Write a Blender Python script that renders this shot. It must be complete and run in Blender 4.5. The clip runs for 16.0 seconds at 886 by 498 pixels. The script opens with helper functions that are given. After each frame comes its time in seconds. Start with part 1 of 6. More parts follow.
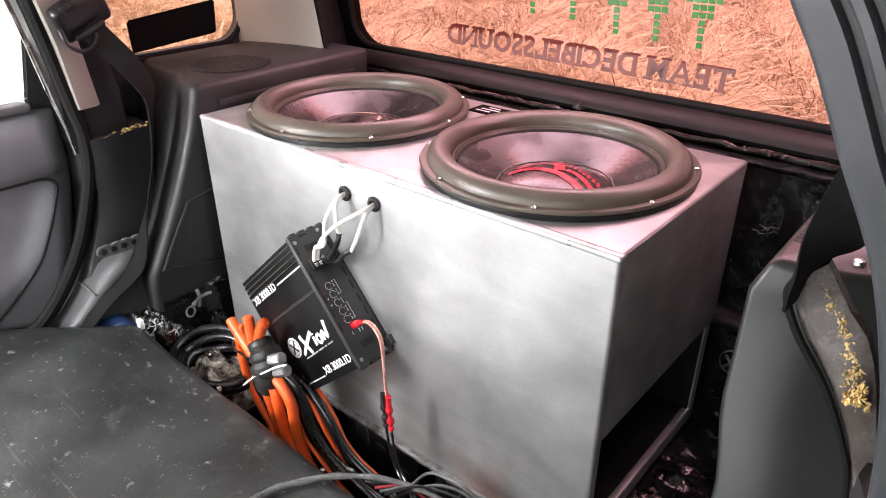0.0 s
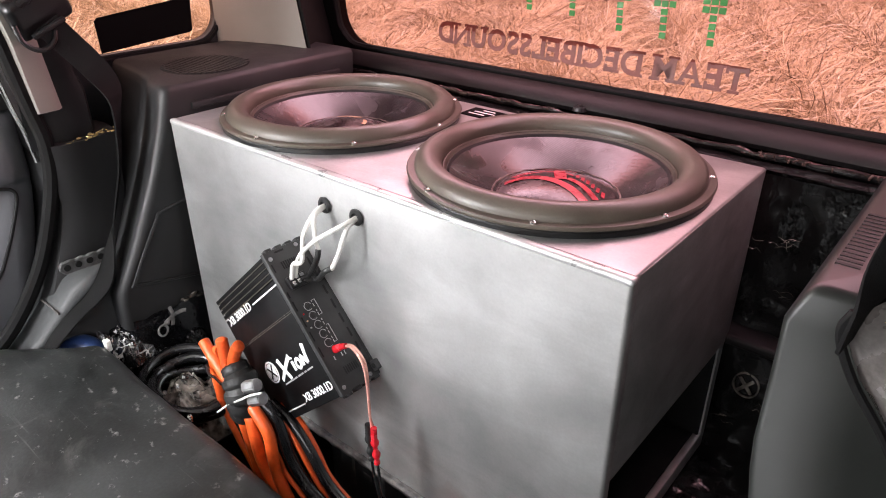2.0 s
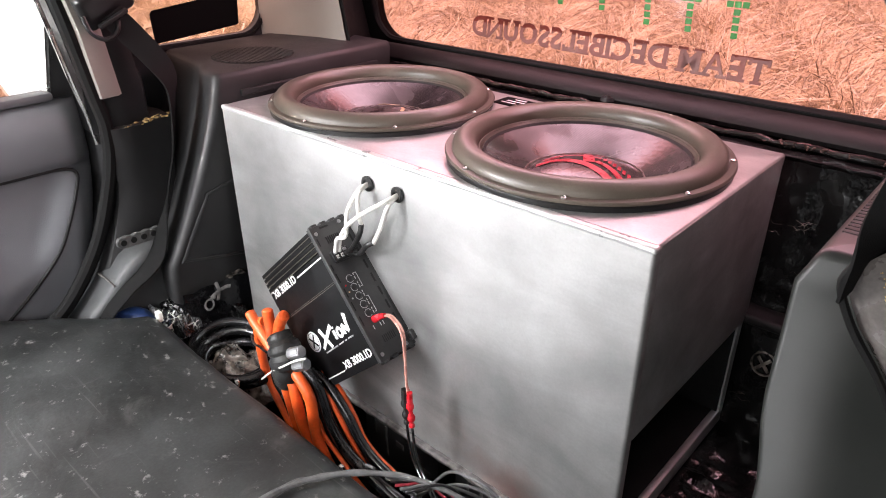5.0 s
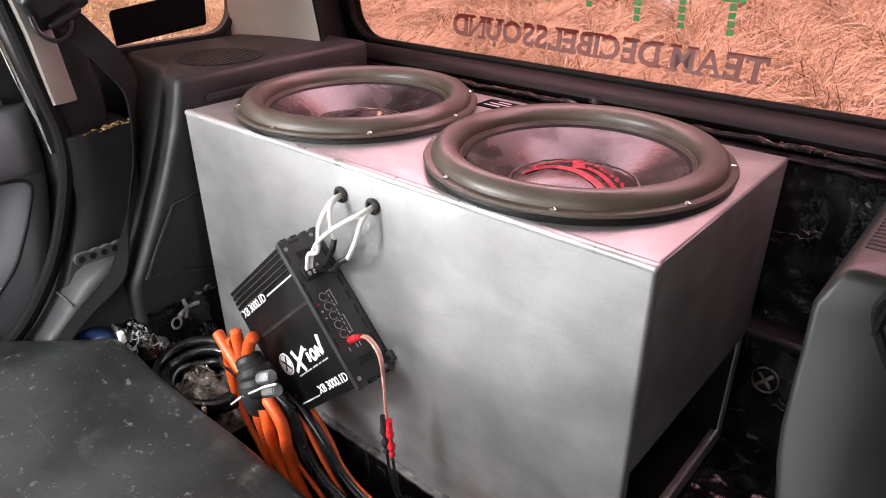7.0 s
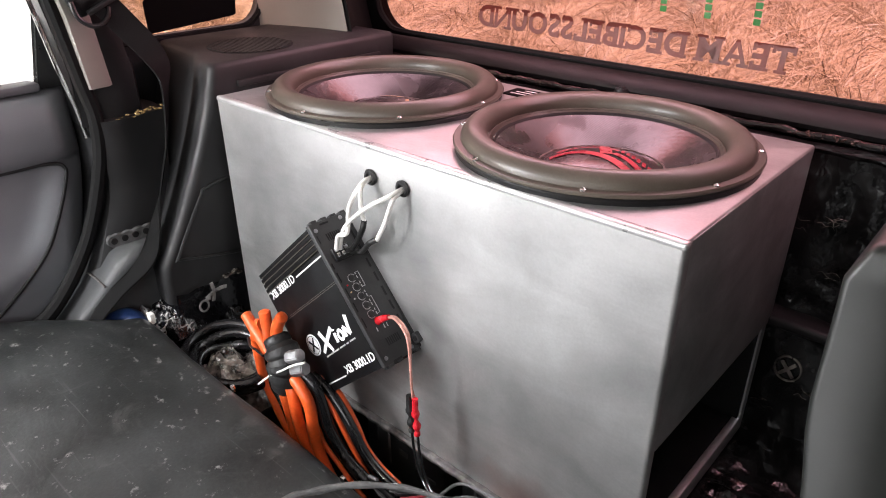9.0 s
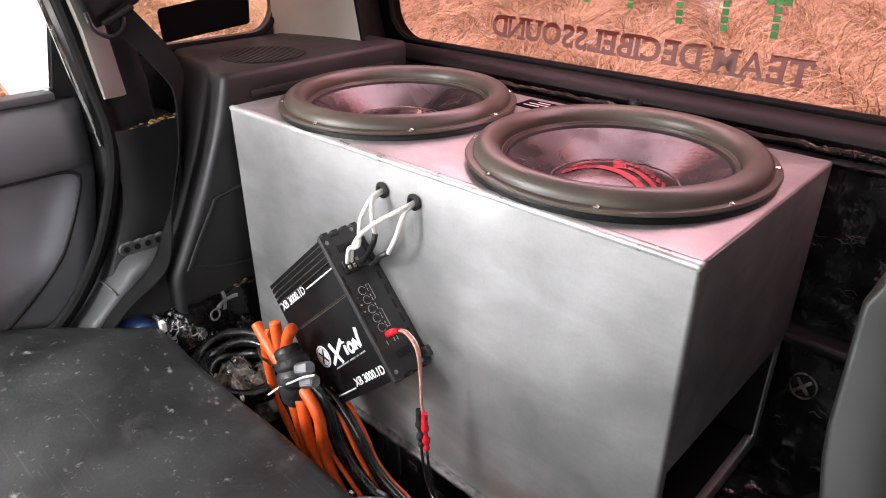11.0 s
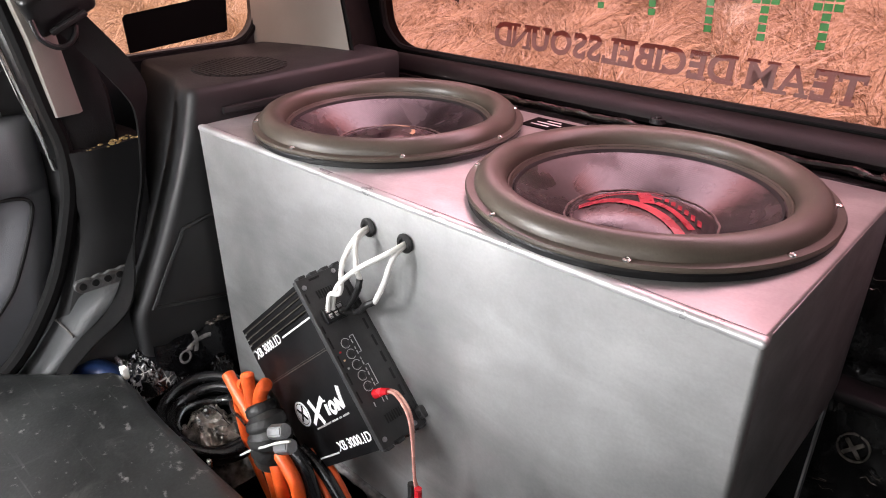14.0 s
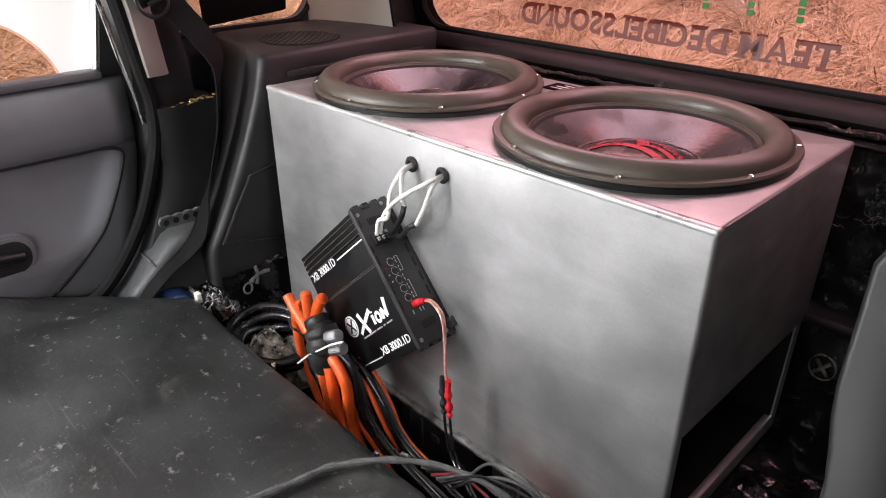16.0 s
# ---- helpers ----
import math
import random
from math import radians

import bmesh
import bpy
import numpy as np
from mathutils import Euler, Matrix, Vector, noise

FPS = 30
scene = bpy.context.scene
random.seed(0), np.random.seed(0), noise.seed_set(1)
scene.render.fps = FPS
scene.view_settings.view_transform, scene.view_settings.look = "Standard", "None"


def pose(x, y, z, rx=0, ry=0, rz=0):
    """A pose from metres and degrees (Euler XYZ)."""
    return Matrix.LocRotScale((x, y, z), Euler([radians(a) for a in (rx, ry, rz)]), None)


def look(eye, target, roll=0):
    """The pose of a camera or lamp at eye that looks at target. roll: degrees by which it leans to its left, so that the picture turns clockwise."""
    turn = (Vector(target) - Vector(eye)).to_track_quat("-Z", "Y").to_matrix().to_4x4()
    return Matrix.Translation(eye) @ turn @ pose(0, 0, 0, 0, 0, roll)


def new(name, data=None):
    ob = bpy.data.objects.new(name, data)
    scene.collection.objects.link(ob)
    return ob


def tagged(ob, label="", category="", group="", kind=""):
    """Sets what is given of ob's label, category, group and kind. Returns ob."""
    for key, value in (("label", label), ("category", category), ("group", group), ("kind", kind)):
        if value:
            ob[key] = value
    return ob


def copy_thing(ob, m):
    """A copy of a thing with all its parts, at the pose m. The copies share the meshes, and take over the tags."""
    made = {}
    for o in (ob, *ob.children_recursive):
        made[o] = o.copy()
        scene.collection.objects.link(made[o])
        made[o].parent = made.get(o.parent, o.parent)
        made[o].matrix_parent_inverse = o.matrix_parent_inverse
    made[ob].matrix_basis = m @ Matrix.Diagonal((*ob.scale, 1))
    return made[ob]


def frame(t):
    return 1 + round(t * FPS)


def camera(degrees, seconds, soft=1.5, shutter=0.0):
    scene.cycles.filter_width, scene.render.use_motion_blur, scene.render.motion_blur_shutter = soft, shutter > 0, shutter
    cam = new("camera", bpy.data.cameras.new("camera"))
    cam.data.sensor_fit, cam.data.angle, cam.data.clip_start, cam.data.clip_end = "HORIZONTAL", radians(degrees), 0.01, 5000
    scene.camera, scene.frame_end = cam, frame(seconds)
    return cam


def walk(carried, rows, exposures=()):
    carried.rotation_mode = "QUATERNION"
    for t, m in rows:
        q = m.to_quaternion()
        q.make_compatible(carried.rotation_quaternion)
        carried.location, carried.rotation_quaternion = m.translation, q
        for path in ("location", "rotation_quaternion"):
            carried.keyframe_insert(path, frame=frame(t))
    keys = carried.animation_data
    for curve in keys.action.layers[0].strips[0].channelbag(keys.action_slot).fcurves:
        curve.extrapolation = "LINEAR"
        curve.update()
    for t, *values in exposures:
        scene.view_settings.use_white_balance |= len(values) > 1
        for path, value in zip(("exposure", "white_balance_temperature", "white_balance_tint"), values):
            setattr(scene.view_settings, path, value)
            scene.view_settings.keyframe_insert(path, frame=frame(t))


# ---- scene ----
cam = camera(66.4, 16.0, 1.0)
PATH = [
    (0, (0.288, -0.636, 0.784), (-0.874, 0.7, -0.147), -0.3),
    (0.5, (0.284, -0.627, 0.777), (-0.867, 0.718, -0.154), -0.4),
    (1, (0.232, -0.584, 0.752), (-0.902, 0.774, -0.181), -0.4),
    (1.5, (0.202, -0.539, 0.737), (-0.929, 0.821, -0.195), -0.2),
    (2, (0.233, -0.562, 0.757), (-0.92, 0.787, -0.165), -0.3),
    (2.5, (0.277, -0.633, 0.777), (-0.893, 0.705, -0.141), -0.2),
    (3, (0.297, -0.669, 0.784), (-0.895, 0.649, -0.134), -0.2),
    (3.5, (0.295, -0.663, 0.78), (-0.907, 0.642, -0.143), -0.3),
    (6, (0.25, -0.601, 0.744), (-0.947, 0.709, -0.178), -0.5),
    (6.5, (0.244, -0.585, 0.74), (-0.941, 0.739, -0.179), -0.6),
    (7, (0.224, -0.569, 0.739), (-0.949, 0.765, -0.179), -0.5),
    (7.5, (0.188, -0.533, 0.728), (-0.971, 0.813, -0.191), -0.3),
    (8, (0.188, -0.53, 0.727), (-0.981, 0.809, -0.188), -0.2),
    (8.5, (0.204, -0.55, 0.73), (-0.982, 0.776, -0.183), -0.2),
    (9, (0.226, -0.602, 0.724), (-0.977, 0.707, -0.193), -0.3),
    (9.2, (0.227, -0.625, 0.725), (-0.982, 0.677, -0.193), -0.2),
    (11.3, (0.213, -0.574, 0.735), (-1.018, 0.714, -0.173), -0.3),
    (11.5, (0.208, -0.555, 0.735), (-1.022, 0.732, -0.176), -0.3),
    (12, (0.184, -0.541, 0.735), (-1.049, 0.746, -0.172), -0.3),
    (12.5, (0.145, -0.507, 0.733), (-1.083, 0.786, -0.172), -0.4),
    (13, (0.107, -0.475, 0.717), (-1.119, 0.821, -0.186), -0.4),
    (13.5, (0.101, -0.463, 0.715), (-1.125, 0.834, -0.187), -0.4),
    (14, (0.118, -0.483, 0.718), (-1.114, 0.812, -0.179), -0.3),
    (14.5, (0.142, -0.517, 0.72), (-1.1, 0.769, -0.177), -0.1),
    (15, (0.185, -0.564, 0.732), (-1.071, 0.704, -0.169), -0.1),
    (15.5, (0.225, -0.613, 0.725), (-1.047, 0.637, -0.18), -0.2),
    (16, (0.251, -0.629, 0.715), (-1.032, 0.608, -0.194), -0.2),
]
walk(cam, [(t, look(eye, target, roll)) for t, eye, target, roll in PATH], [(t, stops, 6500, 13) for t, stops in ((0, 1.34), (0.5, 1.30), (1.5, 1.02), (2.2, 1.07), (3.5, 1.33), (6, 1.11), (7.5, 0.92), (9, 0.94), (11.5, 0.87), (13, 0.83), (14.5, 0.80), (16, 0.60))])

# ---- world, sun, exposure ----
world = bpy.data.worlds.new("overcast_sky")
scene.world = world
world.use_nodes = True
wn = world.node_tree.nodes
sky = wn.new("ShaderNodeTexSky")
sky.sky_type = 'NISHITA'
sky.sun_disc = False
sky.sun_elevation = radians(50)
sky.sun_rotation = radians(200)
sky.dust_density = 4.0
haze = wn.new("ShaderNodeHueSaturation")
haze.inputs["Saturation"].default_value = 0.3
world.node_tree.links.new(sky.outputs[0], haze.inputs["Color"])
wn["Background"].inputs["Strength"].default_value = 0.15
world.node_tree.links.new(haze.outputs[0], wn["Background"].inputs["Color"])
sun_data = bpy.data.lights.new("sun", 'SUN')
sun_data.energy = 2.2
sun_data.angle = radians(25)
sun_data.color = (1.0, 0.95, 0.88)
sun = new("sun", sun_data)
sun.matrix_world = look((3, -6, 8), (0, 0, 0))


def opening_lamp(name, eye, target, w, h, watts, colour):
    """Daylight that falls in through an opening of the car."""
    d = bpy.data.lights.new(name, 'AREA')
    d.shape, d.size, d.size_y, d.energy, d.color = 'RECTANGLE', w, h, watts, colour
    new(name, d).matrix_world = look(eye, target)


opening_lamp("door_daylight", (0.43, -1.30, 0.68), (-1.1, -0.35, 0.35), 0.8, 0.45, 1.8, (1.0, 0.99, 0.97))
opening_lamp("windscreen_daylight", (-0.37, -1.86, 0.70), (-0.37, 0.0, 0.3), 1.3, 0.5, 6.6, (0.97, 0.99, 1.0))
opening_lamp("far_door_daylight", (-1.16, -1.1, 0.68), (-0.2, -0.3, 0.2), 0.6, 0.45, 27.0, (0.97, 0.99, 1.0))
opening_lamp("rear_glass_daylight", (-0.37, 0.49, 0.84), (-0.37, 0.1, 0.4), 1.2, 0.22, 4.3, (1.0, 0.60, 0.70))

# ---- helpers for building ----
def v3(bm, x, y, z):
    return bm.verts.new((x, y, z))


def add_box(bm, x0, x1, y0, y1, z0, z1, bevel=0.0, seg=2):
    """An axis-aligned box with optional rounded edges."""
    r = bmesh.ops.create_cube(bm, size=1.0, matrix=Matrix.LocRotScale(((x0 + x1) / 2, (y0 + y1) / 2, (z0 + z1) / 2), None, (x1 - x0, y1 - y0, z1 - z0)))
    if bevel:
        edges = list({e for v in r["verts"] for e in v.link_edges})
        bmesh.ops.bevel(bm, geom=edges, offset=bevel, segments=seg, affect='EDGES', profile=0.5)
    return bm


def boxm(x0, x1, y0, y1, z0, z1, bevel=0.0, seg=2):
    return add_box(bmesh.new(), x0, x1, y0, y1, z0, z1, bevel, seg)


def loft(bm, rings, closed=True, caps=True):
    """Faces between rings of the same number of points."""
    vs = [[v3(bm, *p) for p in r] for r in rings]
    n = len(rings[0])
    for a, b in zip(vs, vs[1:]):
        for i in range(n if closed else n - 1):
            bm.faces.new((a[i], a[(i + 1) % n], b[(i + 1) % n], b[i]))
    if caps and closed:
        bm.faces.new(vs[0][::-1])
        bm.faces.new(vs[-1])
    bmesh.ops.recalc_face_normals(bm, faces=bm.faces)
    return bm


def lathe(bm, profile, n=64, cx=0, cy=0, cz=0, closed=False):
    """Turn a profile of (radius, height) round the vertical."""
    rings = [[(cx + r * math.cos(2 * math.pi * i / n), cy + r * math.sin(2 * math.pi * i / n), cz + h) for i in range(n)] for r, h in profile]
    return loft(bm, rings, True, closed)


def smooth_path(pts, step=6):
    """Catmull-Rom points along a rough line."""
    p = [Vector(a) for a in pts]
    p = [p[0] * 2 - p[1]] + p + [p[-1] * 2 - p[-2]]
    out = []
    for i in range(1, len(p) - 2):
        for k in range(step):
            t = k / step
            a, b, c, d = p[i - 1], p[i], p[i + 1], p[i + 2]
            out.append(0.5 * ((2 * b) + (c - a) * t + (2 * a - 5 * b + 4 * c - d) * t * t + (3 * b - a - 3 * c + d) * t ** 3))
    out.append(p[-2])
    return out


def tube(bm, pts, r, n=10, step=6, flat=1.0, side=None):
    """A round (or flattened) rod along a smooth line; r may be a function of 0..1."""
    path = smooth_path(pts, step)
    rings = []
    up = Vector((0.13, 0.21, 0.97)) if side is None else Vector(side)
    for i, c in enumerate(path):
        d = (path[min(i + 1, len(path) - 1)] - path[max(i - 1, 0)]).normalized()
        a = d.cross(up).normalized()
        b = d.cross(a).normalized()
        up = -b if side is None else Vector(side)
        rr = r(i / (len(path) - 1)) if callable(r) else r
        rings.append([tuple(c + a * rr * math.cos(2 * math.pi * k / n) + b * rr * flat * math.sin(2 * math.pi * k / n)) for k in range(n)])
    return loft(bm, rings)


def prism(bm, pts, axis, a, b):
    """A flat outline pushed from a to b along an axis; pts are the two other coordinates in order."""
    def place(p, h):
        return {"x": (h, p[0], p[1]), "y": (p[0], h, p[1]), "z": (p[0], p[1], h)}[axis]
    return loft(bm, [[place(p, a) for p in pts], [place(p, b) for p in pts]])


def soft_step(a):
    a = min(1.0, max(0.0, a))
    return a * a * (3 - 2 * a)


def shade(ob, angle=35):
    me = ob.data
    me.polygons.foreach_set("use_smooth", [True] * len(me.polygons))
    me.set_sharp_from_angle(angle=radians(angle))
    return ob


def obj(name, bm, material, smooth=True, angle=35):
    me = bpy.data.meshes.new(name)
    bm.to_mesh(me)
    bm.free()
    me.materials.append(material)
    ob = new(name, me)
    return shade(ob, angle) if smooth else ob


def part(name, bm, material, parent, label="", smooth=True, angle=35):
    ob = obj(name, bm, material, smooth, angle)
    ob.parent = parent
    ob.matrix_parent_inverse = parent.matrix_world.inverted()
    if label:
        ob["label"] = label
    return ob


def empty(name, loc, label, category, group="", kind=""):
    ob = new(name)
    ob.empty_display_size = 0.05
    ob.matrix_world = Matrix.Translation(loc)
    return tagged(ob, label, category, group, kind)


# ---- materials ----
def mat(name, base, rough=0.6, metal=0.0, vary=0.25, scale=8.0, fine=150.0, bump=0.15, spec=0.5, coat=0.0, second=None, second_amount=0.5, depth=0.002):
    """A painted, plastic or metal surface with broad stains, fine grain and relief, in metres of the object."""
    m = bpy.data.materials.new(name)
    m.use_nodes = True
    nt = m.node_tree
    n, l = nt.nodes, nt.links
    bs = n["Principled BSDF"]
    tc = n.new("ShaderNodeTexCoord")
    big = n.new("ShaderNodeTexNoise")
    big.inputs["Scale"].default_value = scale
    big.inputs["Detail"].default_value = 5
    small = n.new("ShaderNodeTexNoise")
    small.inputs["Scale"].default_value = fine
    small.inputs["Detail"].default_value = 3
    for t in (big, small):
        l.new(tc.outputs["Object"], t.inputs["Vector"])
    ramp = n.new("ShaderNodeValToRGB")
    c = Vector(base)
    d = Vector(second) if second else c * (1 + vary * 1.2)
    ramp.color_ramp.elements[0].position = 0.35
    ramp.color_ramp.elements[1].position = 0.35 + 0.3 / max(second_amount * 2, 0.2)
    ramp.color_ramp.elements[0].color = (*(c * (1 - vary)), 1)
    ramp.color_ramp.elements[1].color = (*d, 1)
    l.new(big.outputs[0], ramp.inputs[0])
    mul = n.new("ShaderNodeMix")
    mul.data_type = 'RGBA'
    mul.blend_type = 'MULTIPLY'
    mul.inputs[0].default_value = min(1.0, vary * 1.5)
    l.new(ramp.outputs[0], mul.inputs[6])
    gr = n.new("ShaderNodeMapRange")
    gr.inputs["From Min"].default_value = 0.3
    gr.inputs["From Max"].default_value = 0.7
    gr.inputs["To Min"].default_value = 0.7
    gr.inputs["To Max"].default_value = 1.15
    l.new(small.outputs[0], gr.inputs[0])
    l.new(gr.outputs[0], mul.inputs[7])
    l.new(mul.outputs[2], bs.inputs["Base Color"])
    rr = n.new("ShaderNodeMapRange")
    rr.inputs["From Min"].default_value = 0.3
    rr.inputs["From Max"].default_value = 0.7
    rr.inputs["To Min"].default_value = max(0.03, rough - 0.1)
    rr.inputs["To Max"].default_value = min(1, rough + 0.1)
    l.new(big.outputs[0], rr.inputs[0])
    l.new(rr.outputs[0], bs.inputs["Roughness"])
    bs.inputs["Metallic"].default_value = metal
    bs.inputs["Specular IOR Level"].default_value = spec
    bs.inputs["Coat Weight"].default_value = coat
    bs.inputs["Coat Roughness"].default_value = 0.15
    if bump:
        bp = n.new("ShaderNodeBump")
        bp.inputs["Strength"].default_value = bump
        bp.inputs["Distance"].default_value = depth
        l.new(small.outputs[0], bp.inputs["Height"])
        l.new(bp.outputs[0], bs.inputs["Normal"])
    return m


def glass(name, tint, gloss=0.06):
    """A thin pane: tinted clear with a little mirror."""
    m = bpy.data.materials.new(name)
    m.use_nodes = True
    nt = m.node_tree
    n, l = nt.nodes, nt.links
    out = n["Material Output"]
    n.remove(n["Principled BSDF"])
    tr = n.new("ShaderNodeBsdfTransparent")
    tr.inputs[0].default_value = (*tint, 1)
    gl = n.new("ShaderNodeBsdfGlossy")
    gl.inputs["Roughness"].default_value = 0.02
    mx = n.new("ShaderNodeMixShader")
    mx.inputs[0].default_value = gloss
    l.new(tr.outputs[0], mx.inputs[1])
    l.new(gl.outputs[0], mx.inputs[2])
    l.new(mx.outputs[0], out.inputs[0])
    return m


M_silver = mat("silver_paint", (0.52, 0.525, 0.52), 0.40, 0.78, 0.22, 6.0, 260, 0.08)
# paler than the box paint: holds the top edge's painted highlight
M_silver_edge = mat("highlit_edge_metal", (0.62, 0.62, 0.62), 0.35, 0.5, 0.1, 20, 300, 0.05)
M_black = mat("black_plastic", (0.008, 0.008, 0.0085), 0.36, 0, 0.3, 12, 400, 0.2)
M_trim = mat("charcoal_trim_plastic", (0.016, 0.016, 0.0165), 0.50, 0, 0.25, 7, 700, 0.2, spec=0.4)
M_trim_gray = mat("gray_trim_plastic", (0.038, 0.040, 0.041), 0.50, 0, 0.25, 6, 700, 0.2)
M_beige = mat("pale_pillar_plastic", (0.26, 0.24, 0.215), 0.6, 0, 0.08, 6, 600, 0.15)
M_rubber = mat("rubber_surround", (0.085, 0.070, 0.055), 0.38, 0, 0.15, 10, 500, 0.08)
M_seal = mat("rubber_seal", (0.0035, 0.0035, 0.0035), 0.7, 0, 0.2, 10, 300, 0.1, spec=0.2)
M_cone = mat("glossy_woven_cone", (0.035, 0.028, 0.030), 0.2, 0, 0.45, 11, 160, 0.06, spec=0.52)
M_cap = mat("glossy_dust_cap", (0.05, 0.035, 0.037), 0.26, 0, 0.35, 30, 160, 0.05, spec=0.6)
M_vinyl = mat("dark_vinyl", (0.022, 0.024, 0.024), 0.42, 0, 0.4, 7, 220, 0.14)
M_butyl = mat("black_wrinkled_film", (0.006, 0.006, 0.006), 0.2, 0, 0.4, 20, 28, 0.5, depth=0.012)
M_sheet = mat("dark_body_metal", (0.010, 0.010, 0.011), 0.35, 0, 0.3, 10, 200, 0.1)
M_soil = mat("straw_ground", (0.20, 0.125, 0.07), 0.95, 0, 0.4, 1.2, 12, 0.5, depth=0.05)
M_liner = mat("pale_headliner", (0.78, 0.74, 0.71), 0.9, 0, 0.1, 6, 400, 0.3)
M_tint = glass("tinted_glass", (0.76, 0.54, 0.50), 0.02)
M_tint_side = glass("side_glass", (0.88, 0.68, 0.60), 0.03)
M_clear = glass("clear_glass", (0.97, 0.97, 0.96))

M_door = mat("gray_door_plastic", (0.125, 0.13, 0.14), 0.42, 0, 0.07, 6, 700, 0.2)
M_pillar = mat("blue_gray_pillar_plastic", (0.036, 0.039, 0.043), 0.45, 0, 0.12, 8, 600, 0.1)
M_cover = mat("brown_gray_cover", (0.085, 0.07, 0.062), 0.24, 0, 0.4, 16, 300, 0.05, second=(0.13, 0.12, 0.115))
M_trim_scuffed = mat("scuffed_gray_plastic", (0.017, 0.0187, 0.017), 0.36, 0, 0.12, 5, 700, 0.04, spec=0.35)
# whitish base colour stands for the glints of black film
M_shine = mat("painted_film_glint", (0.5, 0.5, 0.5), 0.12, 0.5, 0.7, 60, 90, 0.8, depth=0.01)
M_orange = mat("orange_cable_jacket", (0.72, 0.10, 0.018), 0.4, 0, 0.2, 30, 300, 0.1)
M_blackcable = mat("black_cable_jacket", (0.012, 0.012, 0.013), 0.2, 0, 0.25, 30, 300, 0.1)
M_graysleeve = mat("gray_cable_sleeve", (0.09, 0.09, 0.09), 0.7, 0, 0.35, 40, 200, 0.5)
M_white = mat("white_wire", (0.8, 0.79, 0.75), 0.4, 0, 0.08, 30, 300, 0.05)
M_ink = mat("white_print", (0.85, 0.85, 0.85), 0.5, 0, 0.04, 30, 300, 0)
M_print = mat("gray_print", (0.5, 0.5, 0.5), 0.5, 0, 0.1, 30, 300, 0)
M_amp = mat("satin_black_aluminium", (0.005, 0.005, 0.0055), 0.5, 0, 0.2, 20, 500, 0.08, spec=0.2)
M_amp_side = mat("black_end_plate", (0.034, 0.034, 0.035), 0.45, 0.1, 0.2, 30, 500, 0.1)
# paler lines along the fin edges and grooves
M_fin = mat("pale_fin_edge", (0.085, 0.078, 0.065), 0.4, 0.0, 0.3, 60, 300, 0.1)
# near-black for holes, slots and grooves; their inner shade is in this colour
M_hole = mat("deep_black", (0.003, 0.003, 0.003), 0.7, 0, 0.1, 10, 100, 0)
M_red = mat("red_plastic", (0.6, 0.02, 0.03), 0.25, 0, 0.15, 60, 300, 0.05, coat=0.3)
M_pink = mat("clear_copper_wire", (0.62, 0.30, 0.25), 0.25, 0.1, 0.15, 60, 400, 0.05, coat=0.5)
M_chrome = mat("bright_metal", (0.75, 0.75, 0.73), 0.2, 1.0, 0.12, 60, 300, 0.05)
M_steel = mat("dull_steel", (0.35, 0.35, 0.36), 0.4, 0.9, 0.2, 30, 300, 0.1)
M_belt = mat("black_webbing", (0.007, 0.007, 0.007), 0.8, 0, 0.2, 20, 900, 0.5, spec=0.15)
M_foam = mat("torn_yellow_foam", (0.46, 0.32, 0.13), 0.95, 0, 0.3, 80, 300, 0.8)
M_foil = mat("crumpled_clear_film", (0.17, 0.15, 0.13), 0.10, 0.3, 0.8, 45, 60, 0.6, depth=0.01, spec=0.9)
M_tape = mat("black_tape", (0.012, 0.012, 0.012), 0.5, 0, 0.25, 40, 150, 0.5)
M_blue = mat("blue_plastic", (0.02, 0.05, 0.16), 0.4, 0, 0.2, 20, 300, 0.1)
M_green = mat("green_vinyl", (0.008, 0.15, 0.008), 0.5, 0, 0.1, 20, 300, 0.05)
M_letter = mat("maroon_vinyl_letters", (0.15, 0.048, 0.038), 0.6, 0, 0.15, 20, 300, 0.05)
M_capred = mat("red_print", (0.50, 0.035, 0.06), 0.3, 0, 0.15, 40, 300, 0)
M_gold = mat("gold_print", (0.6, 0.42, 0.25), 0.35, 0.3, 0.15, 40, 300, 0)
M_sticker = mat("black_sticker", (0.003, 0.003, 0.003), 0.7, 0, 0.1, 10, 300, 0, spec=0.05)
M_fence = mat("weathered_wire", (0.07, 0.055, 0.045), 0.6, 0.5, 0.2, 10, 100, 0)
M_battery = mat("battery_case", (0.015, 0.015, 0.016), 0.4, 0, 0.2, 20, 300, 0.15)
# boards inside the port; its shade is put into this near-black colour
M_inside = mat("port_shade_board", (0.008, 0.008, 0.008), 0.85, 0, 0.4, 30, 200, 0.5, spec=0.15)

M_tail = mat("dark_tailgate_plastic", (0.007, 0.006, 0.0062), 0.5, 0, 0.3, 9, 600, 0.2, spec=0.3)
M_filmprint = mat("worn_film_print", (0.17, 0.165, 0.16), 0.35, 0, 0.6, 50, 200, 0.4)
M_bead = mat("rough_weld_metal", (0.17, 0.16, 0.155), 0.62, 0.5, 0.4, 60, 200, 0.6)
M_sealant = mat("glossy_black_sealant", (0.007, 0.006, 0.006), 0.16, 0, 0.4, 30, 90, 0.5, depth=0.004, spec=0.8)
M_redwire = mat("dark_red_wire", (0.24, 0.02, 0.03), 0.4, 0, 0.2, 60, 300, 0.05)
M_rust = mat("rusty_crumbs", (0.10, 0.055, 0.045), 0.5, 0, 0.6, 120, 300, 0.4)
